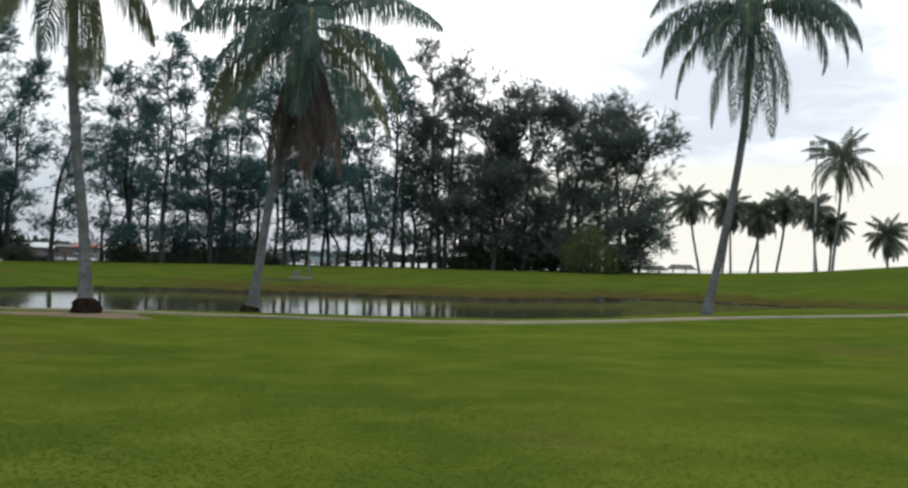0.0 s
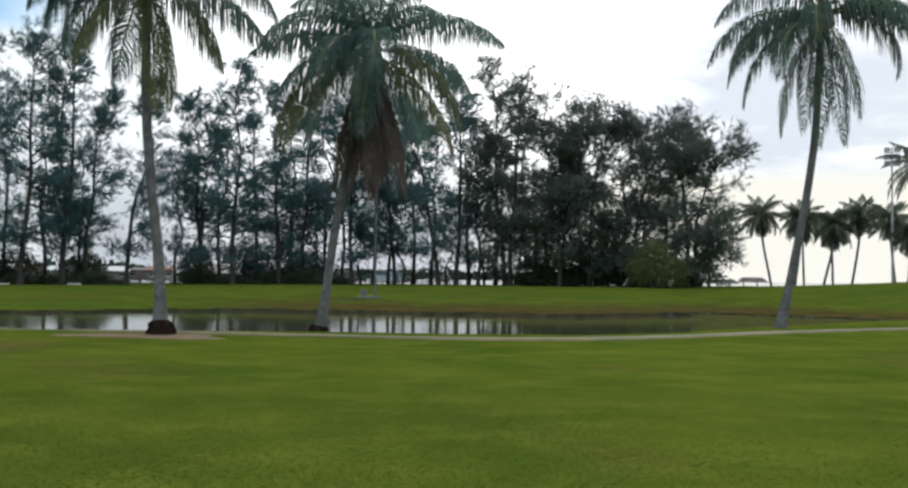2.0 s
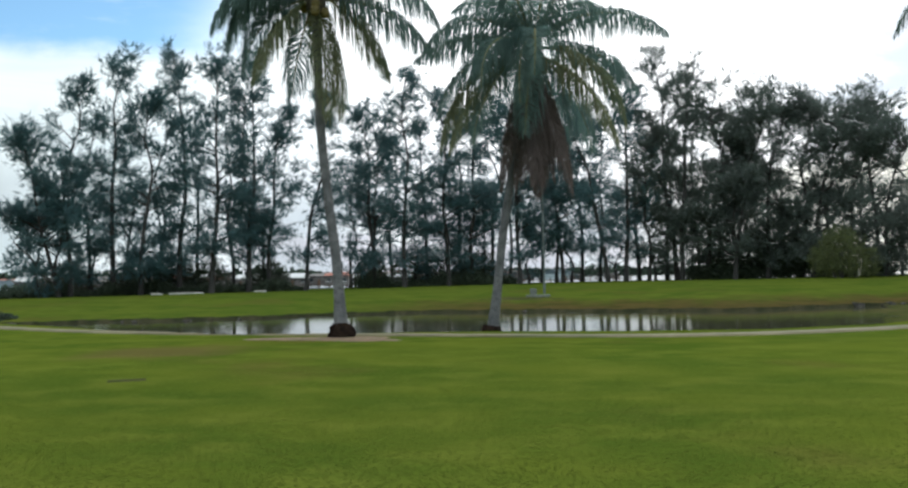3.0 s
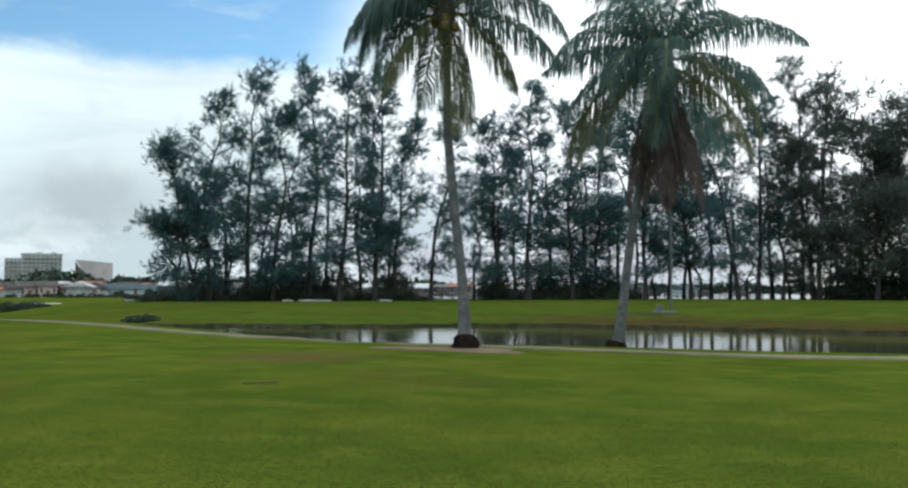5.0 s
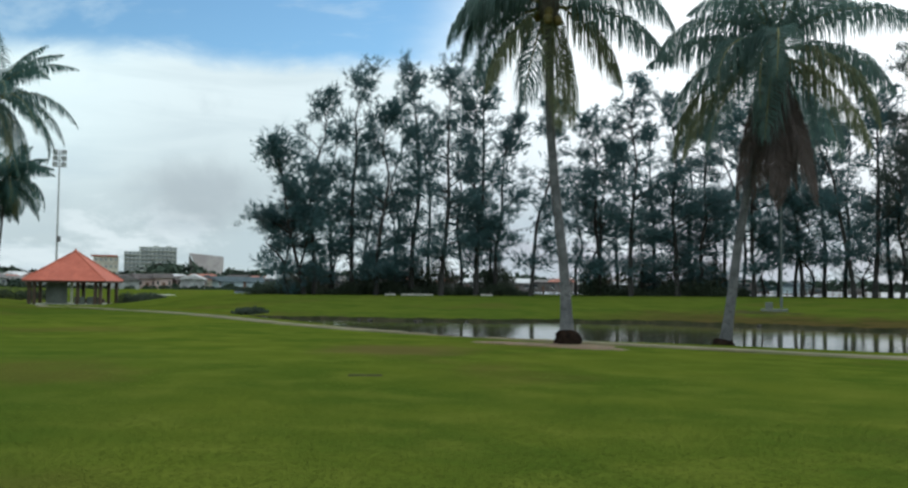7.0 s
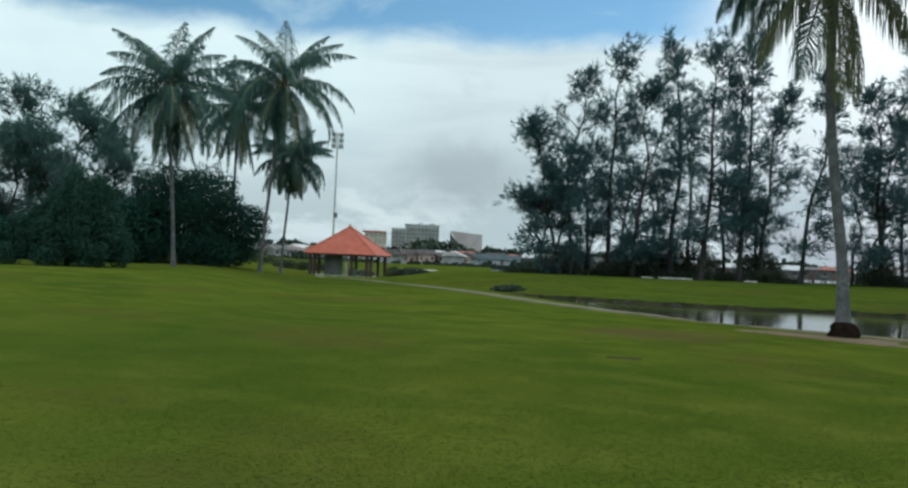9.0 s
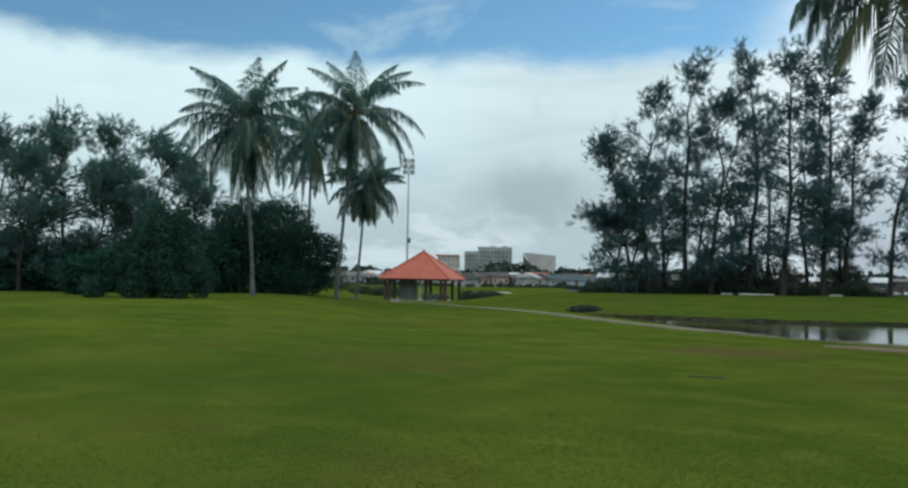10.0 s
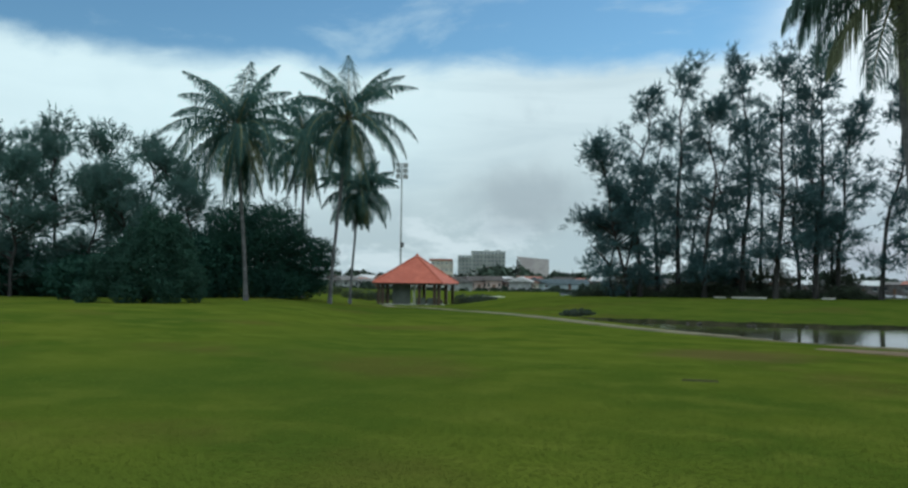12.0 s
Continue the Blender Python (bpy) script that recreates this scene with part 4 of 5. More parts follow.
# palms along the shore
for i, (azb, azt, el, r, size) in enumerate((
        (-15.48, -14.66, 4.0, 112, 3.3), (-16.43, -16.95, 3.8, 116, 3.4), (-17.11, -17.0, 3.5, 125, 3.0), (-17.85, -18.75, 3.4, 112, 3.2), (-18.68, -18.6, 3.1, 120, 2.9), (-19.47, -20.14, 3.95, 114, 3.1),
        (-22.05, -21.69, 3.65, 120, 3.3), (-22.5, -22.73, 2.75, 118, 2.9), (-22.62, -23.19, 6.6, 104, 4.6), (-25.74, -25.65, 2.2, 115, 3.4))):
    zb = gz(*polar(azb, r)) - 0.05
    zb = max(zb, SEA - 0.3)
    zt = el_z(el, r)
    coconut("slender coconut palm standing on the shore", world_line([(azb, zb), (azb + (azt - azb) * 0.35, zb + (zt - zb) * 0.3), (azb + (azt - azb) * 0.85, zb + (zt - zb) * 0.7), (azt, zt)], r),
            crown_of(60 + i, 28, 4, 0.72), r0=0.16, r1=0.12, flare=0.08, seed=60 + i, length=size, pairs=60, leaflet=1.10, group="palms along the shore", width=0.065, leaf="frond_shore", limp=(0.95, 1.3))

# casuarinas on the bank: foot azimuth, tip azimuth, tip elevation, half-width, bare share of the trunk
BANK_TREES = (
    (38.4, 40.7, 9.0, 2.7, 0.16), (37.8, 37.7, 12.4, 2.3, 0.18), (35.5, 34.8, 14.0, 2.2, 0.18), (33.9, 33.3, 11.8, 2.3, 0.12), (31.7, 31.6, 14.3, 2.2, 0.15),
    (29.8, 29.4, 14.2, 2.3, 0.25), (27.6, 27.0, 14.2, 2.3, 0.2), (26.4, 25.2, 11.3, 1.9, 0.2), (24.1, 22.4, 11.6, 1.8, 0.35), (19.8, 20.2, 11.2, 2.5, 0.22), (17.9, 17.9, 13.2, 2.4, 0.22),
    (15.1, 15.5, 12.2, 2.3, 0.15), (13.6, 13.6, 11.6, 2.4, 0.15), (10.6, 11.0, 11.8, 2.3, 0.2), (7.9, 9.6, 10.6, 2.2, 0.3), (5.1, 7.4, 11.6, 2.3, 0.3), (4.0, 4.1, 13.3, 2.3, 0.22),
    (0.9, 2.5, 14.0, 2.4, 0.22), (0.6, -0.1, 13.2, 2.2, 0.22), (-1.0, -1.9, 11.5, 2.4, 0.12), (-2.5, -4.0, 10.9, 2.5, 0.1), (-4.4, -5.4, 11.1, 2.4, 0.1), (-6.3, -7.2, 10.6, 2.5, 0.12),
    (-6.9, -8.9, 10.3, 2.5, 0.12), (-10.4, -10.4, 10.6, 2.6, 0.1), (-10.8, -12.3, 8.7, 3.1, 0.06), (2.6, 2.2, 9.0, 2.0, 0.2), (-3.3, -2.8, 9.0, 2.4, 0.08), (-8.8, -9.6, 8.6, 2.4, 0.08))
for i, (azb, azt, el, wide, bare) in enumerate(BANK_TREES):
    r = 76.5 + 2.5 * ((i * 7) % 5) / 4
    x, y = polar(azb, r)
    height = el_z(el, r) - gz(x, y) - 0.5
    lean = -math.tan(radians(azt - azb)) * r
    casuarina(200 + i, azb, r, height, lean, wide, bare=bare, bow=0.15 + 0.5 * ((i * 3) % 4) / 3, fork=i in (0, 6, 9, 20), branches=58 if azb > 0 else 52, spire=1.0 if azb > 0 else 0.35, mat=M["needle" if azb > 3 else "needle_brown"])

# a second row behind, seen between the first
for i, (azb, el, wide) in enumerate(((36.7, 10.2, 2.2), (32.8, 10.6, 2.3), (30.6, 10.0, 2.2), (34.7, 8.6, 2.1), (28.5, 9.6, 2.1), (26.6, 7.5, 1.9), (21.3, 7.0, 1.8), (18.7, 9.4, 2.2), (16.5, 10.4, 2.2), (14.5, 10.6, 2.3), (12.3, 10.4, 2.4), (11.2, 9.0, 2.2), (9.2, 10.4, 2.4), (8.3, 8.6, 2.2), (5.6, 9.4, 2.3),
                                     (6.7, 10.3, 2.3), (3.2, 10.8, 2.3), (1.5, 10.8, 2.3), (-0.4, 10.4, 2.4), (-1.8, 9.8, 2.4), (-3.7, 9.4, 2.4), (-5.2, 9.4, 2.5), (-7.7, 9.2, 2.5), (-9.6, 9.0, 2.4))):
    r = 82 + (i * 5) % 4
    x, y = polar(azb, r)
    casuarina(250 + i, azb, r, el_z(el, r) - gz(x, y), 0.5 * math.sin(i * 2.3), wide, label="dark casuarina half hidden behind others on the bank", bare=0.50 if azb > 0 else 0.2, branches=24, mat=M["needle" if azb > 3 else "needle_brown"])

# young trees under them
for i, (azb, el, wide) in enumerate(((39.6, 5.0, 1.9), (36.6, 5.2, 1.8), (34.4, 6.0, 1.8), (32.7, 5.6, 1.8), (20.4, 5.0, 1.7), (14.4, 5.6, 1.8),
                                     (12.8, 5.2, 1.8), (10.0, 5.0, 1.9), (7.4, 4.6, 1.8), (4.6, 4.6, 1.8), (2.2, 4.8, 1.8), (17.2, 4.6, 1.8), (0.0, 5.2, 1.9), (-1.7, 5.6, 2.0), (-3.2, 5.8, 2.1), (-5.2, 6.0, 2.1), (-7.6, 5.6, 2.1), (-9.8, 5.0, 2.0), (-11.6, 4.2, 1.8))):
    r = 80 + (i * 3) % 4
    x, y = polar(azb, r)
    casuarina(700 + i, azb, r, el_z(el, r) - gz(x, y), 0.3 * math.sin(i * 1.7), wide, label="young bushy casuarina under the taller trees", group="young casuarinas", bare=0.10, branches=15, mat=M["needle" if azb > 3 else "needle_brown"])

# woods beyond the lawn
for i, (azb, el, r, wide) in enumerate(((78.2, 8.0, 66, 3.0), (76.3, 7.6, 68, 2.8), (74.6, 8.3, 70, 2.7), (73.0, 7.9, 66, 2.3), (70.4, 8.7, 68, 2.3), (68.4, 8.1, 70, 2.2), (66.9, 7.2, 68, 2.1), (65.6, 5.6, 66, 1.9), (80.5, 8.2, 68, 3.0), (83.0, 8.0, 68, 3.0), (75.5, 6.2, 62, 2.2), (71.6, 5.6, 62, 2.2), (69.3, 6.4, 61, 2.2))):
    x, y = polar(azb, r)
    casuarina(300 + i, azb, r, el_z(el, r) - gz(x, y), (i % 3 - 1) * 0.6, wide, label="dark feathery casuarina among the woods beyond the lawn", group="casuarinas in the woods", bare=0.06, branches=50, spire=1.0, mat=M["needle_green"])
bushy("broadleaf_tree", 401, 61.8, 63, [((0, 0, 3.3), (3.7, 3.0, 3.2)), ((-2.6, 0.4, 2.5), (2.4, 2.2, 2.5)), ((2.7, 0.2, 2.5), (2.3, 2.2, 2.4)), ((1.3, -0.8, 4.6), (2.1, 2.0, 1.9)), ((-1.4, -0.3, 4.5), (1.9, 2.0, 2.0)), ((4.3, 0.2, 2.9), (1.3, 1.4, 1.2)),
      ((3.4, 0.3, 1.0), (1.5, 1.4, 1.0)), ((-3.2, 0, 1.0), (1.6, 1.4, 1.0)), ((0, -1.8, 1.0), (2.6, 1.2, 1.1)), ((1.8, -1.6, 1.0), (1.8, 1.2, 1.1)), ((0, 0.6, 2.2), (3.0, 1.6, 2.0)), ((2.4, 1.2, 1.2), (2.2, 1.4, 1.2))],
      64000, 0.195, M["broadleaf"], "dense dark green rounded broadleaf tree reaching the ground", "tree", "dense trees by the lawn")
bushy("broadleaf_tree", 402, 68.4, 44.5, [((0.3, 0, 1.9), (1.7, 1.8, 1.7)), ((-1.5, 0.2, 1.6), (1.0, 1.2, 1.1)), ((1.7, 0, 1.8), (1.2, 1.4, 1.5)), ((0.8, -0.2, 3.2), (1.1, 1.2, 1.2)), ((1.7, 0.3, 2.9), (0.9, 1.0, 1.2)), ((-0.3, 0.2, 2.9), (0.8, 0.8, 1.0)), ((0.5, 0, 4.2), (0.6, 0.7, 0.9)),
      ((1.5, 0, 4.0), (0.5, 0.6, 0.8)), ((-2.6, -0.2, 0.55), (0.6, 0.6, 0.6)), ((1.1, -0.9, 0.75), (1.0, 0.9, 0.8)), ((-0.7, -1.0, 0.6), (0.8, 0.8, 0.65)), ((-1.2, 0, 2.5), (0.5, 0.6, 0.7)), ((2.6, 0, 1.0), (0.7, 0.8, 0.95)), ((-2.2, 0.2, 1.9), (0.4, 0.5, 0.6))],
      36000, 0.15, M["broad_soft"], "dense dark green spreading tree with low skirts", "tree", "dense trees by the lawn", grown=0.90)
bushy("broadleaf_tree", 403, 72.3, 51, [((0, 0, 0.9), (1.0, 0.9, 0.95)), ((0.7, 0, 1.5), (0.8, 0.8, 0.8)), ((-0.5, 0.2, 1.3), (0.6, 0.6, 0.7))], 4000, 0.2, M["broadleaf"], "small dark green tree at the edge of the woods", "tree", "dense trees by the lawn")
for i, (azb, r, w, h) in enumerate(((76.5, 73, 4.5, 4.0), (73.6, 74, 4.0, 3.8), (79.8, 73, 4.5, 4.0), (65.2, 61, 2.4, 4.2), (83.5, 74, 4.5, 4.0), (75.2, 64, 2.6, 2.6), (78.6, 63, 3.0, 2.8), (71.4, 62, 3.0, 3.0))):
    bushy("shrub", 420 + i, azb, r, [((0, 0, h * 0.45), (w * 0.8, 2, h * 0.5)), ((w * 0.5, 0.3, h * 0.35), (w * 0.5, 1.6, h * 0.4)), ((-w * 0.5, -0.2, h * 0.4), (w * 0.5, 1.6, h * 0.42))], 6000, 0.34, M["broadleaf"],
          "dark green shrub under the casuarinas", "shrub", "shrubs in the woods")

# shrubs under the bank trees
bushy("shrub", 451, -8.5, 73.0, [((0, 0, 1.7), (1.9, 1.5, 1.8)), ((1.3, 0.2, 1.2), (1.3, 1.1, 1.3)), ((-1.2, 0, 1.5), (1.2, 1.1, 1.4)), ((-0.2, 0, 3.0), (1.2, 1.1, 1.0))], 13000, 0.13, M["shrub"], "rounded olive-green shrub on the bank", "shrub")
for i, (az, w, h) in enumerate(((40.6, 1.5, 1.0), (38.4, 1.5, 1.3), (35.4, 1.1, 1.8), (33.0, 1.3, 2.0), (31.4, 1.0, 1.0), (28.3, 1.0, 1.2), (26.0, 1.3, 1.7), (19.9, 1.3, 2.4), (15.4, 1.2, 1.9), (13.7, 1.7, 2.2), (11.6, 0.9, 1.1),
                                (-1.6, 1.2, 1.8), (-4.9, 1.8, 2.6), (-6.4, 1.9, 2.8), (-3.0, 1.1, 1.5), (17.2, 0.9, 0.9), (-10.4, 1.0, 1.0), (39.4, 1.6, 0.8), (37.0, 1.4, 0.7), (34.2, 1.2, 2.0), (32.2, 1.5, 0.8), (30.0, 1.0, 1.3), (27.2, 1.3, 0.7), (25.0, 1.2, 0.6), (18.6, 1.5, 0.9), (16.3, 1.2, 0.6), (12.6, 1.3, 0.8), (-8.2, 1.4, 1.8), (-0.6, 1.3, 1.2))):
    h *= 0.62 if az > 8 else 1.0
    bushy("shrub", 460 + i, az, 78.5, [((0, 0, h * 0.5), (w, 1.0, h * 0.55)), ((w * 0.6, 0, h * 0.35), (w * 0.6, 0.8, h * 0.4)), ((-w * 0.6, 0, h * 0.3), (w * 0.7, 0.8, h * 0.38))], 2600, 0.22, M["scrub"],
          "dark scrubby undergrowth at the feet of the casuarinas", "shrub", "undergrowth on the bank", trunks=3)

for i, (az, w, h) in enumerate(((34.0, 2.3, 3.4), (32.2, 2.4, 3.6), (30.2, 2.2, 3.2), (26.4, 1.7, 2.8), (20.0, 1.3, 3.4), (17.4, 1.8, 3.4), (15.0, 2.2, 3.9), (13.2, 1.7, 3.2),
                                (-2.0, 2.0, 3.4), (-4.0, 2.2, 4.4), (-5.6, 2.3, 4.8), (-7.0, 2.0, 4.0), (38.0, 2.0, 3.0))):
    bushy("shrub", 560 + i, az, 82.5, [((0, 0, h * 0.45), (w, 1.2, h * 0.5)), ((w * 0.55, 0, h * 0.3), (w * 0.7, 1.0, h * 0.34)), ((-w * 0.6, 0.2, h * 0.36), (w * 0.7, 1.0, h * 0.42)), ((w * 0.2, 0, h * 0.75), (w * 0.55, 0.9, h * 0.28))],
          3600, 0.22, M["scrub"], "tall dark bush behind the casuarina trunks", "shrub", "tall undergrowth on the bank", trunks=4)
x, y = polar(39.4, 77.5)
casuarina(790, 39.4, 77.5, el_z(4.6, 77.5) - gz(x, y), -2.6, 1.7, label="low casuarina leaning out at the end of the row", group="young casuarinas", bare=0.1, branches=26, spire=0.4)


def far_woods(name, seed, az0, az1, r, h0, h1, z0, label):
    """A distant belt of trees: a ragged mass of leaf clumps."""
    rng = np.random.default_rng(seed)
    lobes = []
    az = az0
    while az < az1:
        h = rng.uniform(h0, h1)
        x, y = polar(az, r * rng.uniform(0.97, 1.03))
        lobes.append(((x, y, z0 + h * 0.45), (h * rng.uniform(0.6, 1.1), h * 0.5, h * 0.55)))
        az += math.degrees(h * rng.uniform(0.35, 0.8) / r)
    n = len(lobes) * 90
    big = (h0 + h1) * 0.5
    centres = np.array([c for c, _ in lobes])
    radii = np.array([q for _, q in lobes])
    pick = rng.integers(0, len(lobes), n)
    d = unit(rng.normal(0, 1, (n, 3)))
    p = centres[pick] + d * radii[pick] * rng.uniform(0.5, 1.0, n)[:, None]
    w = rng.normal(0, big * 0.13, (n, 3))
    u = rng.normal(0, big * 0.13, (n, 3))
    v = np.stack([p - w, p + u, p + w, p - u], 1).reshape(-1, 3)
    tagged(new(name, mesh_of(name, v, np.arange(4 * n).reshape(-1, 4), M["far_wood"])), label, "woods", kind="stuff")


far_woods("far_woods", 501, -6, 28, 1500, 10, 19, SEA, "low wooded shore across the water")
far_woods("far_woods", 502, 24, 46.5, 640, 8, 13, SEA, "belt of dark trees behind the waterside houses")
far_woods("far_woods", 503, 46, 66, 520, 6, 11, -0.9, "belt of dark trees behind the houses")
far_woods("far_woods", 504, 38, 61, 375, 3, 6.0, -0.9, "dark trees among the waterside houses")
far_woods("far_woods", 505, 45.3, 47.6, 560, 10, 15, -0.9, "clump of taller dark trees before the apartment block")


# ---------------------------------------------------------------- masts and pole
def floodlight_mast(az, r, el_top, label):
    x, y = polar(az, r)
    z0 = max(gz(x, y), SEA)
    h = el_z(el_top, r) - z0
    ob = thing("floodlight_mast", label, "floodlight", x, y, z0, az, "floodlight masts")
    t = np.linspace(0, 1, 6)
    v, f = tube_arrays(np.column_stack([np.zeros(6), np.zeros(6), h * t]), 0.17 - 0.08 * t, 10)
    piece("pole", mesh_of("pole", v, f, M["steel"], True), ob)
    piece("base_plate", box("base_plate", (0.6, 0.6, 0.06), M["steel"], (0, 0, 0.03)), ob)
    arm = box("crossarm", (1.7, 0.10, 0.10), M["steel"])
    shell = box("lamp_body", (0.62, 0.34, 0.50), M["lamp_body"], bevel=0.06)
    lens = box("lamp_lens", (0.52, 0.02, 0.40), M["lamp_glass"])
    for k, dz in enumerate((-0.35, -1.15, -1.95)):
        a = piece("crossarm", arm, ob, pose(0, 0, h + dz - 0.25))
        for s in (-0.52, 0.52):
            b = piece("lamp", shell, ob, pose(s, -0.15, h + dz + 0.08, 20, 0, 12 if s > 0 else -12))
            piece("lens", lens, b, pose(0, -0.18, 0))
    piece("junction_box", box("junction_box", (0.5, 0.4, 0.7), M["lamp_body"], (0.18, 0, h * 0.40), 0.03), ob)
    return ob


floodlight_mast(52.8, 128, 7.55, "tall grey steel floodlight mast with six lamps behind the shelter")
floodlight_mast(-21.8, 118, 7.75, "tall grey steel floodlight mast with six lamps near the shore palms")


def pond_pole():
    x, y = polar(9.6, 57.5)
    z = gz(x, y)
    ob = thing("lamp_post", "slim grey post on a low concrete plinth beside the pond", "lamp post", x, y, z, 9.6)
    piece("plinth", box("plinth", (1.5, 0.9, 0.18), M["panel"], (0.1, 0, 0.04), 0.03), ob)
    piece("cabinet", box("cabinet", (0.42, 0.35, 0.42), M["panel"], (-0.2, 0, 0.32), 0.02), ob, label="small grey-green electrical cabinet")
    t = np.linspace(0, 1, 5)
    v, f = tube_arrays(np.column_stack([np.full(5, 0.5), np.zeros(5), 0.2 + 7.2 * t]), 0.075 - 0.02 * t, 10)
    piece("post", mesh_of("post", v, f, M["post_paint"], True), ob, label="pale grey-green painted post")
    piece("lamp_head", box("lamp_head", (0.55, 0.3, 0.2), M["lamp_body"], (0.5, -0.1, 7.45), 0.04), ob)


pond_pole()
patch("soil_patch", *polar(10.6, 56.3), 2.6, 1.1, M["silt_reflection"], "bare brown soil round the lamp post's plinth", "soil", 9)


def pale_slab(az, r, w):
    x, y = polar(az, r)
    ob = thing("concrete_slab", "low pale concrete slab lying on the crown of the bank", "concrete slab", x, y, gz(x, y), az, "slabs on the bank")
    piece("slab", box("slab", (w, 0.7, 0.30), M["concrete"], (0, 0, -0.03), 0.03), ob)


for az, w in ((33.0, 0.9), (31.3, 2.7), (26.9, 1.0)):
    pale_slab(az, 76.0, w)


# ---------------------------------------------------------------- the shelter
def shelter():
    az, r, s = 51.75, 98.0, 7.6
    x, y = polar(az, r)
    z = -0.78
    ob = thing("pavilion", "open garden shelter with a red tiled hipped roof", "pavilion", x, y, z, az - 15)
    eave, apex = 2.36, 5.3
    h = s / 2
    piece("floor_slab", box("floor_slab", (s * 0.90, s * 0.90, 0.4), M["concrete"], (0, 0, -0.09), 0.03), ob)
    post = box("post", (0.30, 0.30, eave - 0.1), M["dark_wood"], (0, 0, (eave - 0.1) / 2 + 0.1), 0.02)
    q = h * 0.86
    for px, py in ((-q, -q), (q, -q), (-q, q), (q, q), (q * 0.36, -q), (-q, 0), (q, 0), (0, q), (-q * 0.86, -q), (q * 0.86, -q)):
        piece("post", post, ob, pose(px, py, 0))
    for a in range(4):
        piece("beam", box("beam", (2 * q, 0.18, 0.24), M["dark_wood"], (0, -q, eave - 0.06)), ob, pose(0, 0, 0, 0, 0, a * 90))
    piece("wall_panel", box("wall_panel", (1.9, 0.12, 2.05), M["panel"], (-0.85, -q + 0.4, 1.15)), ob, label="grey-green screen wall")
    piece("wall_panel", box("wall_panel", (0.12, 2.6, 2.05), M["panel"], (-1.8, -q + 1.7, 1.15)), ob, label="grey-green screen wall")
    piece("white_post", box("white_post", (0.18, 0.18, 2.1), M["concrete"], (0.58, -q + 0.15, 1.15)), ob, label="pale concrete post")
    for cx in (1.35, 2.55):
        piece("low_wall", box("low_wall", (1.0, 0.16, 0.72), M["panel"], (cx, -q, 0.46), 0.02), ob)
    piece("bench", box("bench", (2.0, 0.45, 0.42), M["dark_wood"], (1.6, 1.2, 0.36), 0.03), ob)
    # roof: four faces laid with courses of tiles
    fv = [(-h, -h, eave), (h, -h, eave), (h, h, eave), (-h, h, eave), (0, 0, apex)]
    ff = [(0, 1, 4), (1, 2, 4), (2, 3, 4), (3, 0, 4), (3, 2, 1, 0)]
    roof = piece("roof", mesh_of("roof", fv, ff, M["tile"]), ob, label="red-orange tiled hipped roof")
    piece("fascia", box("fascia", (s, s, 0.16), M["dark_wood"], (0, 0, eave - 0.085)), ob)
    courses = 15
    for k in range(courses):
        t0, t1 = k / courses, (k + 1) / courses
        a0, a1 = h * (1 - t0) * 1.012, h * (1 - t1) * 1.012
        z0, z1 = eave + (apex - eave) * t0, eave + (apex - eave) * t1
        v = [(-a0, -a0, z0 + 0.05), (a0, -a0, z0 + 0.05), (a1, -a1, z1 + 0.012), (-a1, -a1, z1 + 0.012), (-a0, -a0, z0 - 0.01), (a0, -a0, z0 - 0.01)]
        me = mesh_of("tile_course", v, [(0, 1, 2, 3), (4, 5, 1, 0)], M["tile"])
        for a in range(4):
            piece("tile_course", me, roof, pose(0, 0, 0, 0, 0, a * 90))
    for a in range(4):
        c = radians(45 + 90 * a)
        e = np.array([math.cos(c), math.sin(c), 0]) * h * math.sqrt(2)
        t = np.linspace(0, 1, 4)[:, None]
        pts = np.array([0, 0, apex]) * t + (e + np.array([0, 0, eave])) * (1 - t) + np.array([0, 0, 0.05])
        v, f = tube_arrays(pts, [0.10] * 4, 6)
        piece("hip_cap", mesh_of("hip_cap", v, f, M["tile_cap"], True), roof)
    bm = bmesh.new()
    bmesh.ops.create_cone(bm, segments=10, radius1=0.22, radius2=0.05, depth=0.35, matrix=Matrix.Translation((0, 0, apex + 0.12)), cap_ends=True)
    piece("finial", bm_mesh("finial", bm, M["tile_cap"]), ob)
    # paved apron in front
    ap = thing("planter", "low dark clipped planting beside the shelter", "planting", *polar(48.25, 95), -0.72, 48)
    rng = np.random.default_rng(9)
    piece("leaves", leaf_cloud(rng, [((0, 0, 0.35), (1.2, 0.8, 0.6)), ((1.3, 0.2, 0.2), (0.9, 0.7, 0.4)), ((-1.0, 0, 0.45), (0.9, 0.8, 0.75))], 4200, 0.17, M["scrub"], "leaves"), ap)


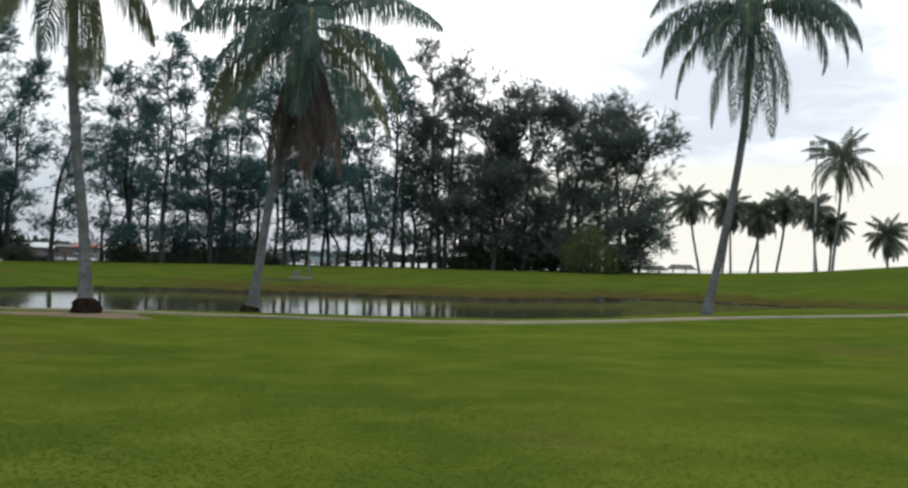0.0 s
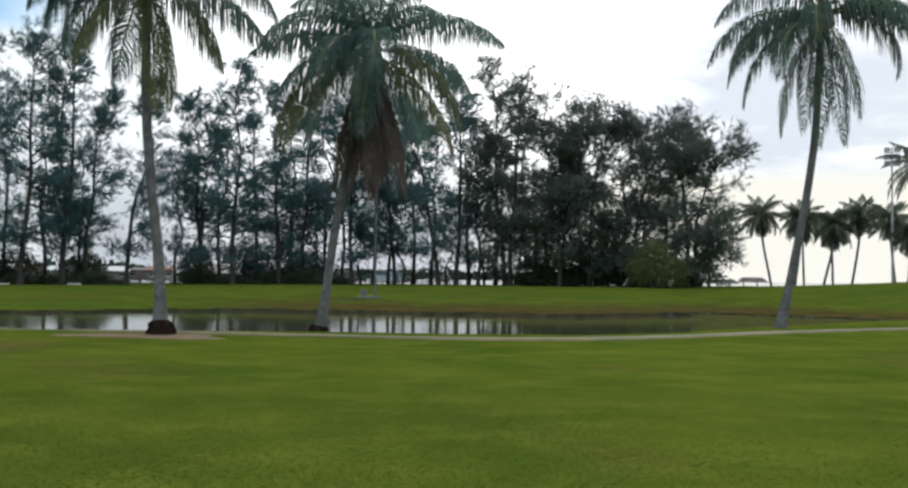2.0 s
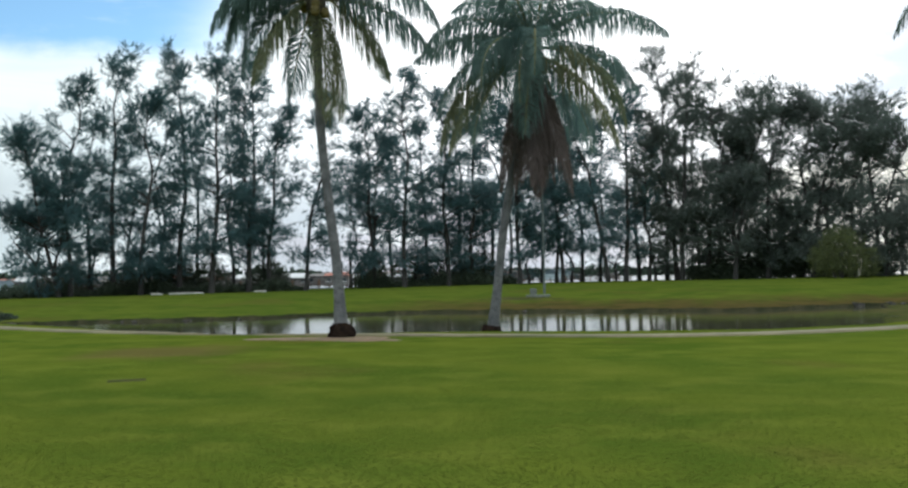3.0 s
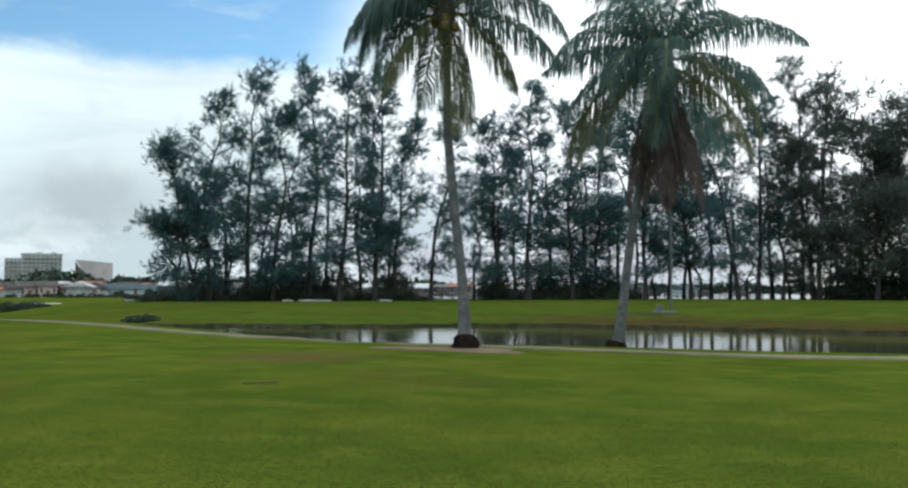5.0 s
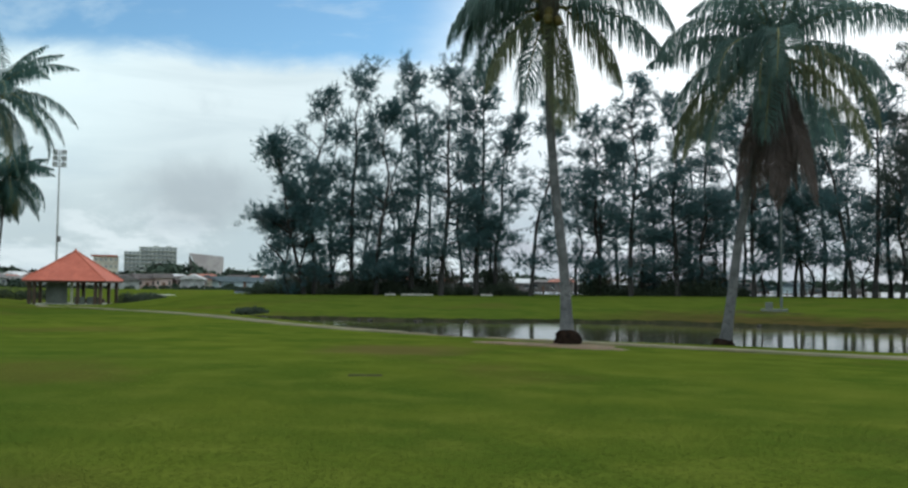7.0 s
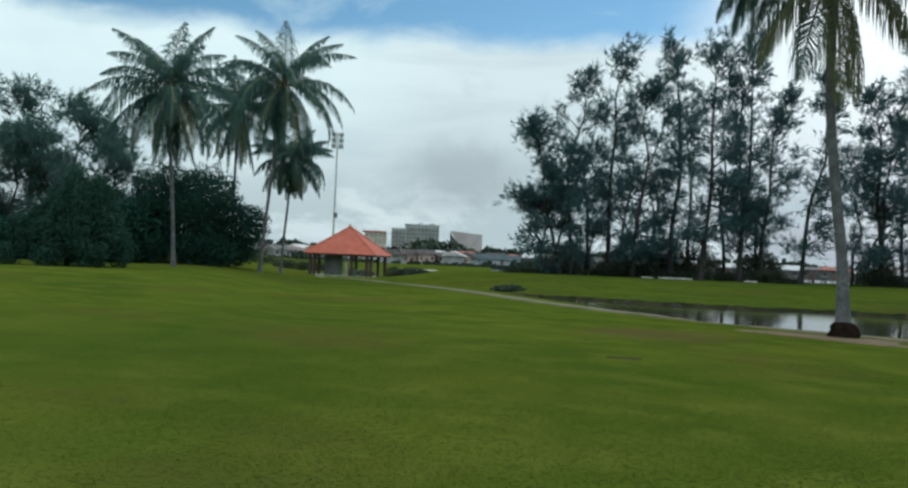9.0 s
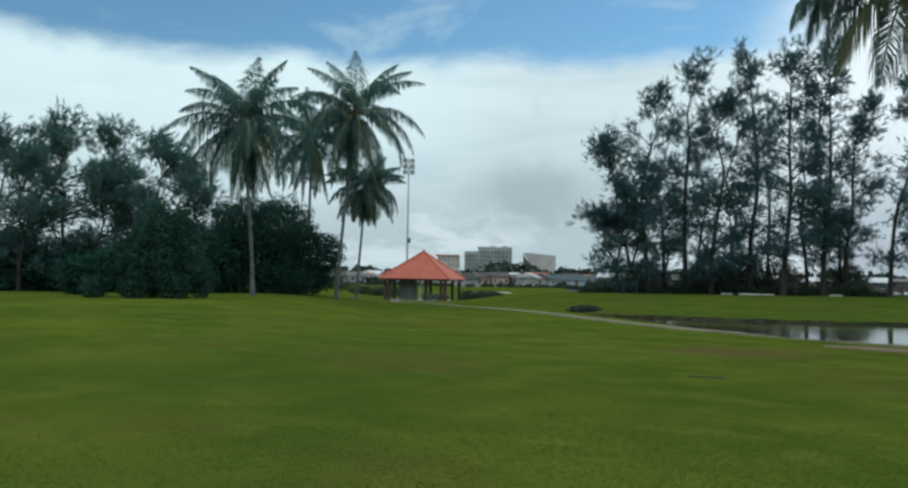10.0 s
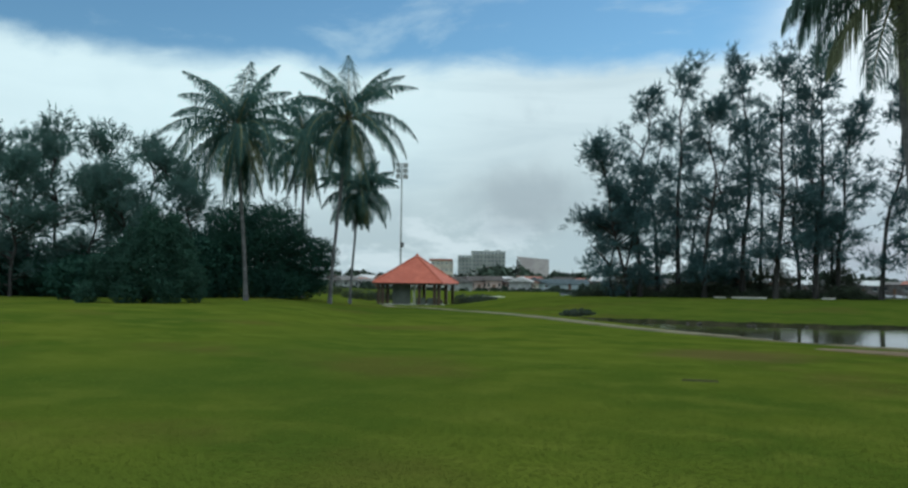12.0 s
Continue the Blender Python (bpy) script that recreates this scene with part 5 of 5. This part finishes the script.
shelter()
for i, (az, r, w, h) in enumerate(((47.6, 121, 1.6, 0.9), (41.6, 53.4, 0.75, 0.30), (55.2, 112, 2.2, 1.3), (57.6, 118, 2.6, 1.5), (53.4, 120, 2.0, 1.2), (59.8, 110, 2.4, 1.5))):
    bushy("shrub", 480 + i, az, r, [((0, 0, h * 0.5), (w, 0.9, h * 0.55)), ((w * 0.7, 0, h * 0.35), (w * 0.6, 0.8, h * 0.4)), ((-w * 0.6, 0, h * 0.4), (w * 0.6, 0.8, h * 0.42))], 2200, 0.22, M["scrub"],
          "low dark shrub on the grass near the shelter", "shrub", "shrubs near the shelter", trunks=3)


# ---------------------------------------------------------------- houses across the water
def house(az, r, wide, deep, wall_h, roof_h, wall, roof, z0, label, turn=0.0, stilts=True, group="waterside houses", bays=4):
    x, y = polar(az, r)
    ob = thing("house", label, "house", x, y, z0, az + turn, group)
    lift = 0.9 if stilts else 0.0
    piece("wall", box("wall", (wide, deep, wall_h), wall, (0, 0, lift + wall_h / 2)), ob)
    if stilts:
        leg = box("stilt", (0.25, 0.25, lift + 1.0), M["dark_wood"], (0, 0, (lift - 1.0) / 2))
        n = max(3, int(wide / 4))
        for i in range(n):
            for s in (-1, 1):
                piece("stilt", leg, ob, pose(-wide / 2 + 0.3 + (wide - 0.6) * i / (n - 1), s * (deep / 2 - 0.3), 0))
        piece("deck", box("deck", (wide + 1.2, deep + 1.6, 0.16), M["dark_wood"], (0, -0.4, lift - 0.09)), ob)
    e, o = lift + wall_h, 0.6
    bm = bmesh.new()
    a, b = wide / 2 + o, deep / 2 + o
    pts = [(-a, -b, e - 0.12), (a, -b, e - 0.12), (a, b, e - 0.12), (-a, b, e - 0.12), (-a * 0.92, 0, e + roof_h), (a * 0.92, 0, e + roof_h)]
    vs = [bm.verts.new(p) for p in pts]
    for q in ((0, 1, 5, 4), (2, 3, 4, 5), (1, 2, 5), (3, 0, 4), (3, 2, 1, 0)):
        bm.faces.new([vs[i] for i in q])
    rf = piece("roof", bm_mesh("roof", bm, roof), ob)
    rib = box("roof_seam", (0.08, math.hypot(b, roof_h + 0.12) * 0.98, 0.06), roof)
    for i in range(int(wide / 2.2)):
        u = -a * 0.86 + 1.72 * a * (i + 0.5) / int(wide / 2.2)
        piece("roof_seam", rib, rf, pose(u, -b / 2, e + roof_h / 2 - 0.04, math.degrees(math.atan2(roof_h + 0.12, b)), 0, 0))
    win = box("window", (wide / bays * 0.36, 0.10, wall_h * 0.36), M["glass"])
    sill = box("window_sill", (wide / bays * 0.42, 0.16, 0.10), M["white"])
    for i in range(bays):
        u = -wide / 2 + wide * (i + 0.5) / bays
        if i == bays // 2:
            piece("door", box("door", (1.0, 0.1, 2.0), M["door"], (u, -deep / 2 - 0.03, lift + 1.0)), ob)
        else:
            w = piece("window", win, ob, pose(u, -deep / 2 - 0.03, lift + wall_h * 0.56))
            piece("sill", sill, w, pose(0, -0.04, -wall_h * 0.2))
    return ob


HOUSES = [("pale blue", "blue_wall", "blue grey sheet", "blue_roof"), ("white", "house_white", "grey sheet", "grey_roof"), ("cream", "cream", "rusty red sheet", "rust_roof"), ("white", "house_white", "white sheet", "white_roof"), ("pale pink", "pink", "dark sheet", "dark_roof")]
rng = random.Random(77)


def village_house(az, r, wide, pick, z0=SEA, **kw):
    wn, wm, rn, rm = HOUSES[pick]
    # walls among the trees take the colour with shade painted in
    if az < 41 and pick:
        wn, wm = "shade-darkened", "shade_wall"
    ww = kw.pop("wall_h", 2.7)
    house(az, r, wide, kw.pop("deep", 9), ww, kw.pop("roof_h", 1.5), M[wm], M[rm], z0, f"low {wn} house with {rn} roof by the water", bays=max(3, int(wide / 3.5)), **kw)


village_house(42.5, 318, 17, 0, wall_h=2.2, roof_h=1.6, turn=4)
village_house(44.3, 310, 7, 0, wall_h=2.2, roof_h=2.0, turn=84, deep=8)
for az, r, wide, pick in ((45.9, 330, 9, 1), (47.4, 322, 8, 2), (46.7, 296, 8, 1), (48.9, 310, 9, 4), (50.2, 330, 9, 2), (54.4, 300, 11, 1), (55.6, 315, 9, 2), (57.0, 320, 10, 4), (58.6, 310, 10, 1), (60.3, 320, 10, 2),
                          (39.8, 335, 10, 3), (38.3, 345, 9, 2), (36.8, 330, 11, 1), (35.0, 325, 10, 3), (33.4, 340, 9, 4), (32.0, 330, 10, 2), (30.4, 335, 9, 3), (28.6, 328, 11, 1), (26.8, 340, 10, 2), (25.0, 330, 11, 3), (23.0, 335, 10, 1),
                          (21.2, 338, 11, 3), (19.2, 330, 11, 2), (17.4, 345, 10, 1), (15.6, 338, 11, 0), (13.6, 335, 10, 3), (11.2, 345, 10, 1), (8.2, 360, 10, 0),
                          (48.2, 352, 10, 2), (46.4, 362, 10, 4), (44.6, 365, 10, 2), (51.6, 352, 10, 1), (43.4, 372, 11, 1), (41.4, 368, 10, 2), (49.6, 372, 9, 1), (45.4, 345, 8, 1), (45.0, 306, 6, 2), (46.2, 310, 5, 3), (47.0, 304, 6, 4), (47.9, 300, 5, 1), (48.4, 330, 7, 2), (49.3, 296, 6, 2), (50.0, 304, 6, 3), (53.6, 310, 7, 2), (54.9, 330, 8, 3), (56.2, 296, 6, 1), (57.9, 300, 7, 3), (59.4, 300, 6, 4), (42.4, 345, 8, 4), (40.6, 350, 9, 1), (39.0, 318, 8, 1), (37.6, 322, 7, 3), (36.0, 345, 9, 4), (34.3, 345, 8, 1), (32.8, 318, 7, 1), (31.2, 345, 9, 1), (29.5, 315, 8, 2), (27.7, 318, 7, 3), (25.9, 318, 8, 1), (24.1, 345, 9, 4), (22.1, 320, 8, 2), (20.2, 320, 7, 1), (18.3, 320, 8, 3), (16.5, 322, 8, 4), (14.6, 350, 9, 1), (12.4, 330, 8, 2), (45.7, 292, 6, 4), (46.9, 288, 5, 4), (48.1, 290, 6, 4), (49.0, 285, 5, 1), (45.1, 286, 4, 3)):
    land = az > 46.5
    village_house(az, r, wide, pick, z0=-0.75 if land else SEA, stilts=not land, turn=rng.choice((-75, -30, -12, 8, 25, 60, 82)) + rng.uniform(-8, 8), deep=rng.uniform(6, 9), wall_h=rng.uniform(2.4, 3.6), roof_h=rng.uniform(0.8, 1.7))


def shed():
    x, y = polar(-13.3, 150)
    ob = thing("boat_shed", "low open shed with a dark roof on the shore", "shed", x, y, SEA, -13.3)
    piece("base_wall", box("base_wall", (10.5, 4, 1.7), M["house_white"], (0.6, 0, 0.8), 0.03), ob, label="low white painted wall")
    for s in (-3, -1, 1, 3):
        piece("post", box("post", (0.18, 0.18, 2.6), M["dark_wood"], (s, -1.5, 2.0)), ob)
    for w, e, h, u in ((2.3, 2.45, 0.75, -1.9), (2.5, 2.7, 0.8, 2.3)):
        bm = bmesh.new()
        vs = [bm.verts.new(p) for p in ((u - w, -w, e), (u + w, -w, e), (u + w, w, e), (u - w, w, e), (u - w * 0.6, 0, e + h), (u + w * 0.6, 0, e + h))]
        for q in ((0, 1, 5, 4), (2, 3, 4, 5), (1, 2, 5), (3, 0, 4), (3, 2, 1, 0)):
            bm.faces.new([vs[i] for i in q])
        piece("roof", bm_mesh("roof", bm, M["dark_roof"]), ob)
    bx, by = polar(-21.3, 100)
    kiosk = thing("utility_box", "small grey utility box near the shore palms", "utility box", bx, by, max(gz(bx, by), SEA), -21)
    piece("body", box("body", (1.3, 0.8, 1.1), M["concrete"], (0, 0, 0.55), 0.03), kiosk)
    piece("lid", box("lid", (1.4, 0.9, 0.08), M["lamp_body"], (0, 0, 1.13)), kiosk)


shed()


def jetty():
    x, y = polar(7.6, 318)
    ob = thing("jetty", "long low wooden jetty on stilts over the water", "jetty", x, y, SEA, 7.6)
    piece("deck", box("deck", (44, 2.2, 0.25), M["dark_wood"], (0, 0, 1.3), 0.03), ob)
    piece("rail", box("rail", (44, 0.12, 0.12), M["dark_wood"], (0, -1.0, 2.3)), ob)
    post = box("stilt", (0.3, 0.3, 3.4), M["dark_wood"], (0, 0, 0.65))
    for i in range(23):
        piece("stilt", post, ob, pose(-21.8 + 1.98 * i, -1.0, 0))
    for u in (-14, 3, 15):
        piece("hut", box("hut", (5, 2, 1.9), M["grey_roof"], (u, 0.4, 2.35), 0.05), ob, label="small grey hut on the deck")


jetty()


# ---------------------------------------------------------------- tall buildings inland
def apartment():
    az, r = 47.65, 900.0
    x, y = polar(az, r)
    z0 = -0.9
    ob = thing("apartment_building", "long white apartment block of nine storeys with rows of balconies", "apartment block", x, y, z0, az)
    top = el_z(2.0, r) - z0
    half = math.tan(radians(1.5)) * r
    cut = -half + math.tan(radians(0.85)) * r
    floors = 9
    fh = top / floors
    piece("wall", box("wall", (half - cut, 16, top), M["far_white"], ((half + cut) / 2, 0, top / 2)), ob)
    piece("wall", box("wall", (cut + half, 16, top - fh), M["far_white"], ((cut - half) / 2, 2, (top - fh) / 2)), ob)
    piece("roof_parapet", box("roof_parapet", (half - cut + 1, 17, 0.7), M["far_white"], ((half + cut) / 2, 0, top + 0.35)), ob)
    bays = 13
    bw = 2 * half / bays
    win = box("window", (bw * 0.62, 0.3, fh * 0.50), M["far_glass"])
    slab = box("balcony", (bw * 0.96, 1.6, 0.35), M["concrete"])
    for k in range(floors):
        for i in range(bays):
            u = -half + bw * (i + 0.5)
            left = u < cut
            if left and k == floors - 1:
                continue
            yy = -6.0 if left else -8.0
            piece("window", win, ob, pose(u, yy - 0.1, fh * (k + 0.55)))
            piece("balcony", slab, ob, pose(u, yy - 0.8, fh * (k + 0.12)))
    for u in (0.2 * half, 0.7 * half):
        piece("roof_tank", box("roof_tank", (5, 5, 2.2), M["far_white"], (u, 2, top + 1.1)), ob)


apartment()


def hall():
    az, r = 44.4, 800.0
    x, y = polar(az, r)
    z0 = -0.9
    ob = thing("hall_building", "pinkish-grey windowless hall with a sloping roofline and a raked grey flank", "hall", x, y, z0, az)
    a = math.tan(radians(1.02)) * r
    zl, zr = el_z(1.72, r) - z0, el_z(1.54, r) - z0
    bm = bmesh.new()
    pts = [(-a, zl), (a, zr), (a, 0), (0.1 * a, 0)]
    lo = [bm.verts.new((u, -9, w)) for u, w in pts]
    hi = [bm.verts.new((u, 9, w)) for u, w in pts]
    bm.faces.new(lo)
    bm.faces.new(hi[::-1])
    for i in range(4):
        bm.faces.new((lo[i], hi[i], hi[(i + 1) % 4], lo[(i + 1) % 4]))
    bmesh.ops.recalc_face_normals(bm, faces=bm.faces[:])
    piece("wall", bm_mesh("wall", bm, M["far_pink"]), ob)
    bm = bmesh.new()
    pts = [(-a, zl - 1.2), (0.1 * a, 0.0), (-a, 0.0)]
    lo = [bm.verts.new((u, -6, w)) for u, w in pts]
    hi = [bm.verts.new((u, 8, w)) for u, w in pts]
    bm.faces.new(lo)
    bm.faces.new(hi[::-1])
    for i in range(3):
        bm.faces.new((lo[i], hi[i], hi[(i + 1) % 3], lo[(i + 1) % 3]))
    bmesh.ops.recalc_face_normals(bm, faces=bm.faces[:])
    piece("flank", bm_mesh("flank", bm, M["grey_roof"]), ob, label="grey raked flank under the overhang")


hall()


def pink_block():
    az, r = 50.15, 620.0
    x, y = polar(az, r)
    ob = thing("office_building", "pale pink and white block of four storeys behind the shelter", "building", x, y, -0.9, az)
    w, h = 15.0, el_z(1.42, r) + 0.9
    piece("wall", box("wall", (w, 12, h), M["cream"], (0, 0, h / 2)), ob)
    piece("roof", box("roof", (w + 1, 13, 1.0), M["tile"], (-1, 0, h + 0.4)), ob, label="red tiled roof edge")
    win = box("window", (1.6, 0.3, 1.5), M["far_glass"])
    for k in range(4):
        for i in range(5):
            piece("window", win, ob, pose(-w / 2 + w * (i + 0.5) / 5, -6.05, h * (k + 0.55) / 4))


pink_block()


def hills():
    rng = np.random.default_rng(12)
    az = np.linspace(52, 80, 90)
    prof = 44 * np.exp(-((az - 60.5) / 3.0) ** 2) + 22 * np.exp(-((az - 70) / 5.0) ** 2) + np.convolve(rng.normal(0, 2.5, 90), np.hanning(7) / 3.5, "same")
    q = np.radians(az)
    rows = []
    for rr, k in ((3300, 0.0), (3600, 0.6), (3900, 1.0), (4300, 0.3)):
        rows.append(np.stack([-np.sin(q) * rr, np.cos(q) * rr, -3 + np.maximum(prof, 0) * k], -1))
    i = np.arange(89)
    f = np.concatenate([np.stack([i, i + 1, i + 91, i + 90], -1) + 90 * k for k in range(3)])
    tagged(new("far_hills", mesh_of("far_hills", np.concatenate(rows), f[:, ::-1], M["hill"], True)), "hills on the horizon, faint blue-grey with haze put into their colour", "hills", kind="structure")


for i, (az0, az1, r, h) in enumerate(((45.9, 46.7, 292, 2.4), (44.5, 45.0, 288, 2.0), (49.0, 49.7, 294, 2.6), (42.9, 43.3, 300, 2.2), (47.8, 48.2, 286, 2.0), (40.0, 41.4, 300, 2.6), (54.6, 55.4, 290, 2.4), (57.2, 58.0, 292, 2.6))):
    far_woods("far_woods", 510 + i, az0, az1, r, h * 0.7, h * 1.3, -0.95, "clump of dark bushes among the waterside houses")
far_woods("far_woods", 506, 39, 61, 285, 0.7, 1.6, -1.0, "scattered dark bushes among the houses")
hills()
patch("paved_area", *polar(47.2, 165), 3.5, 3.5, M["concrete"], "pale paved ground beyond the shelter", "pavement", 8, 0.03)


# ---------------------------------------------------------------- small things on the ground
def drain_cover(x, y, w, label):
    ob = thing("drain_cover", label, "drain cover", x, y, gz(x, y), math.degrees(math.atan2(-x, y)))
    piece("frame", box("frame", (w, 0.34, 0.04), M["rusty_lid"], (0, 0, -0.014), 0.008), ob)
    piece("lid", box("lid", (w - 0.08, 0.26, 0.02), M["rusty_lid"], (0, 0, 0.001), 0.006), ob)


drain_cover(*polar(34.4, 16.5), 0.62, "dark flat drain cover set in the lawn")


def rock_mesh(seed, size):
    bm = bmesh.new()
    bmesh.ops.create_icosphere(bm, subdivisions=2, radius=1)
    rng = random.Random(seed)
    off = Vector((rng.uniform(0, 50), rng.uniform(0, 50), rng.uniform(0, 50)))
    for v in bm.verts:
        v.co *= 0.75 + 0.5 * noise.noise(v.co * 1.3 + off)
        v.co = Vector((v.co.x * size[0], v.co.y * size[1], v.co.z * size[2]))
    return bm_mesh("rock", bm, M["rock"])


ROCKS = [rock_mesh(i, (0.5, 0.4, 0.26)) for i in range(4)]
rr = random.Random(6)
for az0, az1, off, n, big in ((-11.5, -8.5, 0.0, 6, 0.7), (-22, -14, 0.0, 8, 0.55), (40.6, 43.2, -0.6, 9, 0.5), (27, 36, -0.8, 6, 0.4), (9.0, 10.5, 0.2, 2, 0.5)):
    for i in range(n):
        az = rr.uniform(az0, az1)
        r = float(along(FAR_KEY, az)) + off + rr.uniform(-0.4, 0.4)
        x, y = polar(az, r)
        ob = new("rock", ROCKS[i % 4])
        s = big * rr.uniform(0.6, 1.3)
        ob.matrix_basis = pose(x, y, WATER + 0.08 * s, 0, 0, rr.uniform(0, 360)) @ Matrix.Diagonal((s, s, s, 1))
        tagged(ob, "dark wet rock at the pond's edge", "rock", "rocks at the pond")


# ---------------------------------------------------------------- grass
def grass():
    rng = np.random.default_rng(21)
    n = 90000
    az = 25 + 62 * (rng.beta(2.2, 2.2, n) * 2 - 1) * 1.15
    r = 4.2 + 19 * rng.beta(1.5, 3.0, n)
    a = np.radians(az)
    x, y = -np.sin(a) * r, np.cos(a) * r
    p = np.column_stack([x, y, ground_z(x, y) + 0.001])
    turn = rng.uniform(0, 2 * math.pi, n)
    way = unit(np.column_stack([np.cos(turn), np.sin(turn), rng.uniform(0.02, 0.14, n)]))
    ln = rng.uniform(0.02, 0.05, n)
    side = np.column_stack([-np.sin(turn), np.cos(turn), np.zeros(n)])
    w = side * (0.004 + 0.0005 * r)[:, None]
    v = np.stack([p - w, p + w, p + way * ln[:, None]], 1).reshape(-1, 3)
    tagged(new("grass", mesh_of("grass", v, np.arange(3 * n).reshape(-1, 3), M["blade"])), "short mown blades of lawn grass", "grass", kind="stuff")


grass()
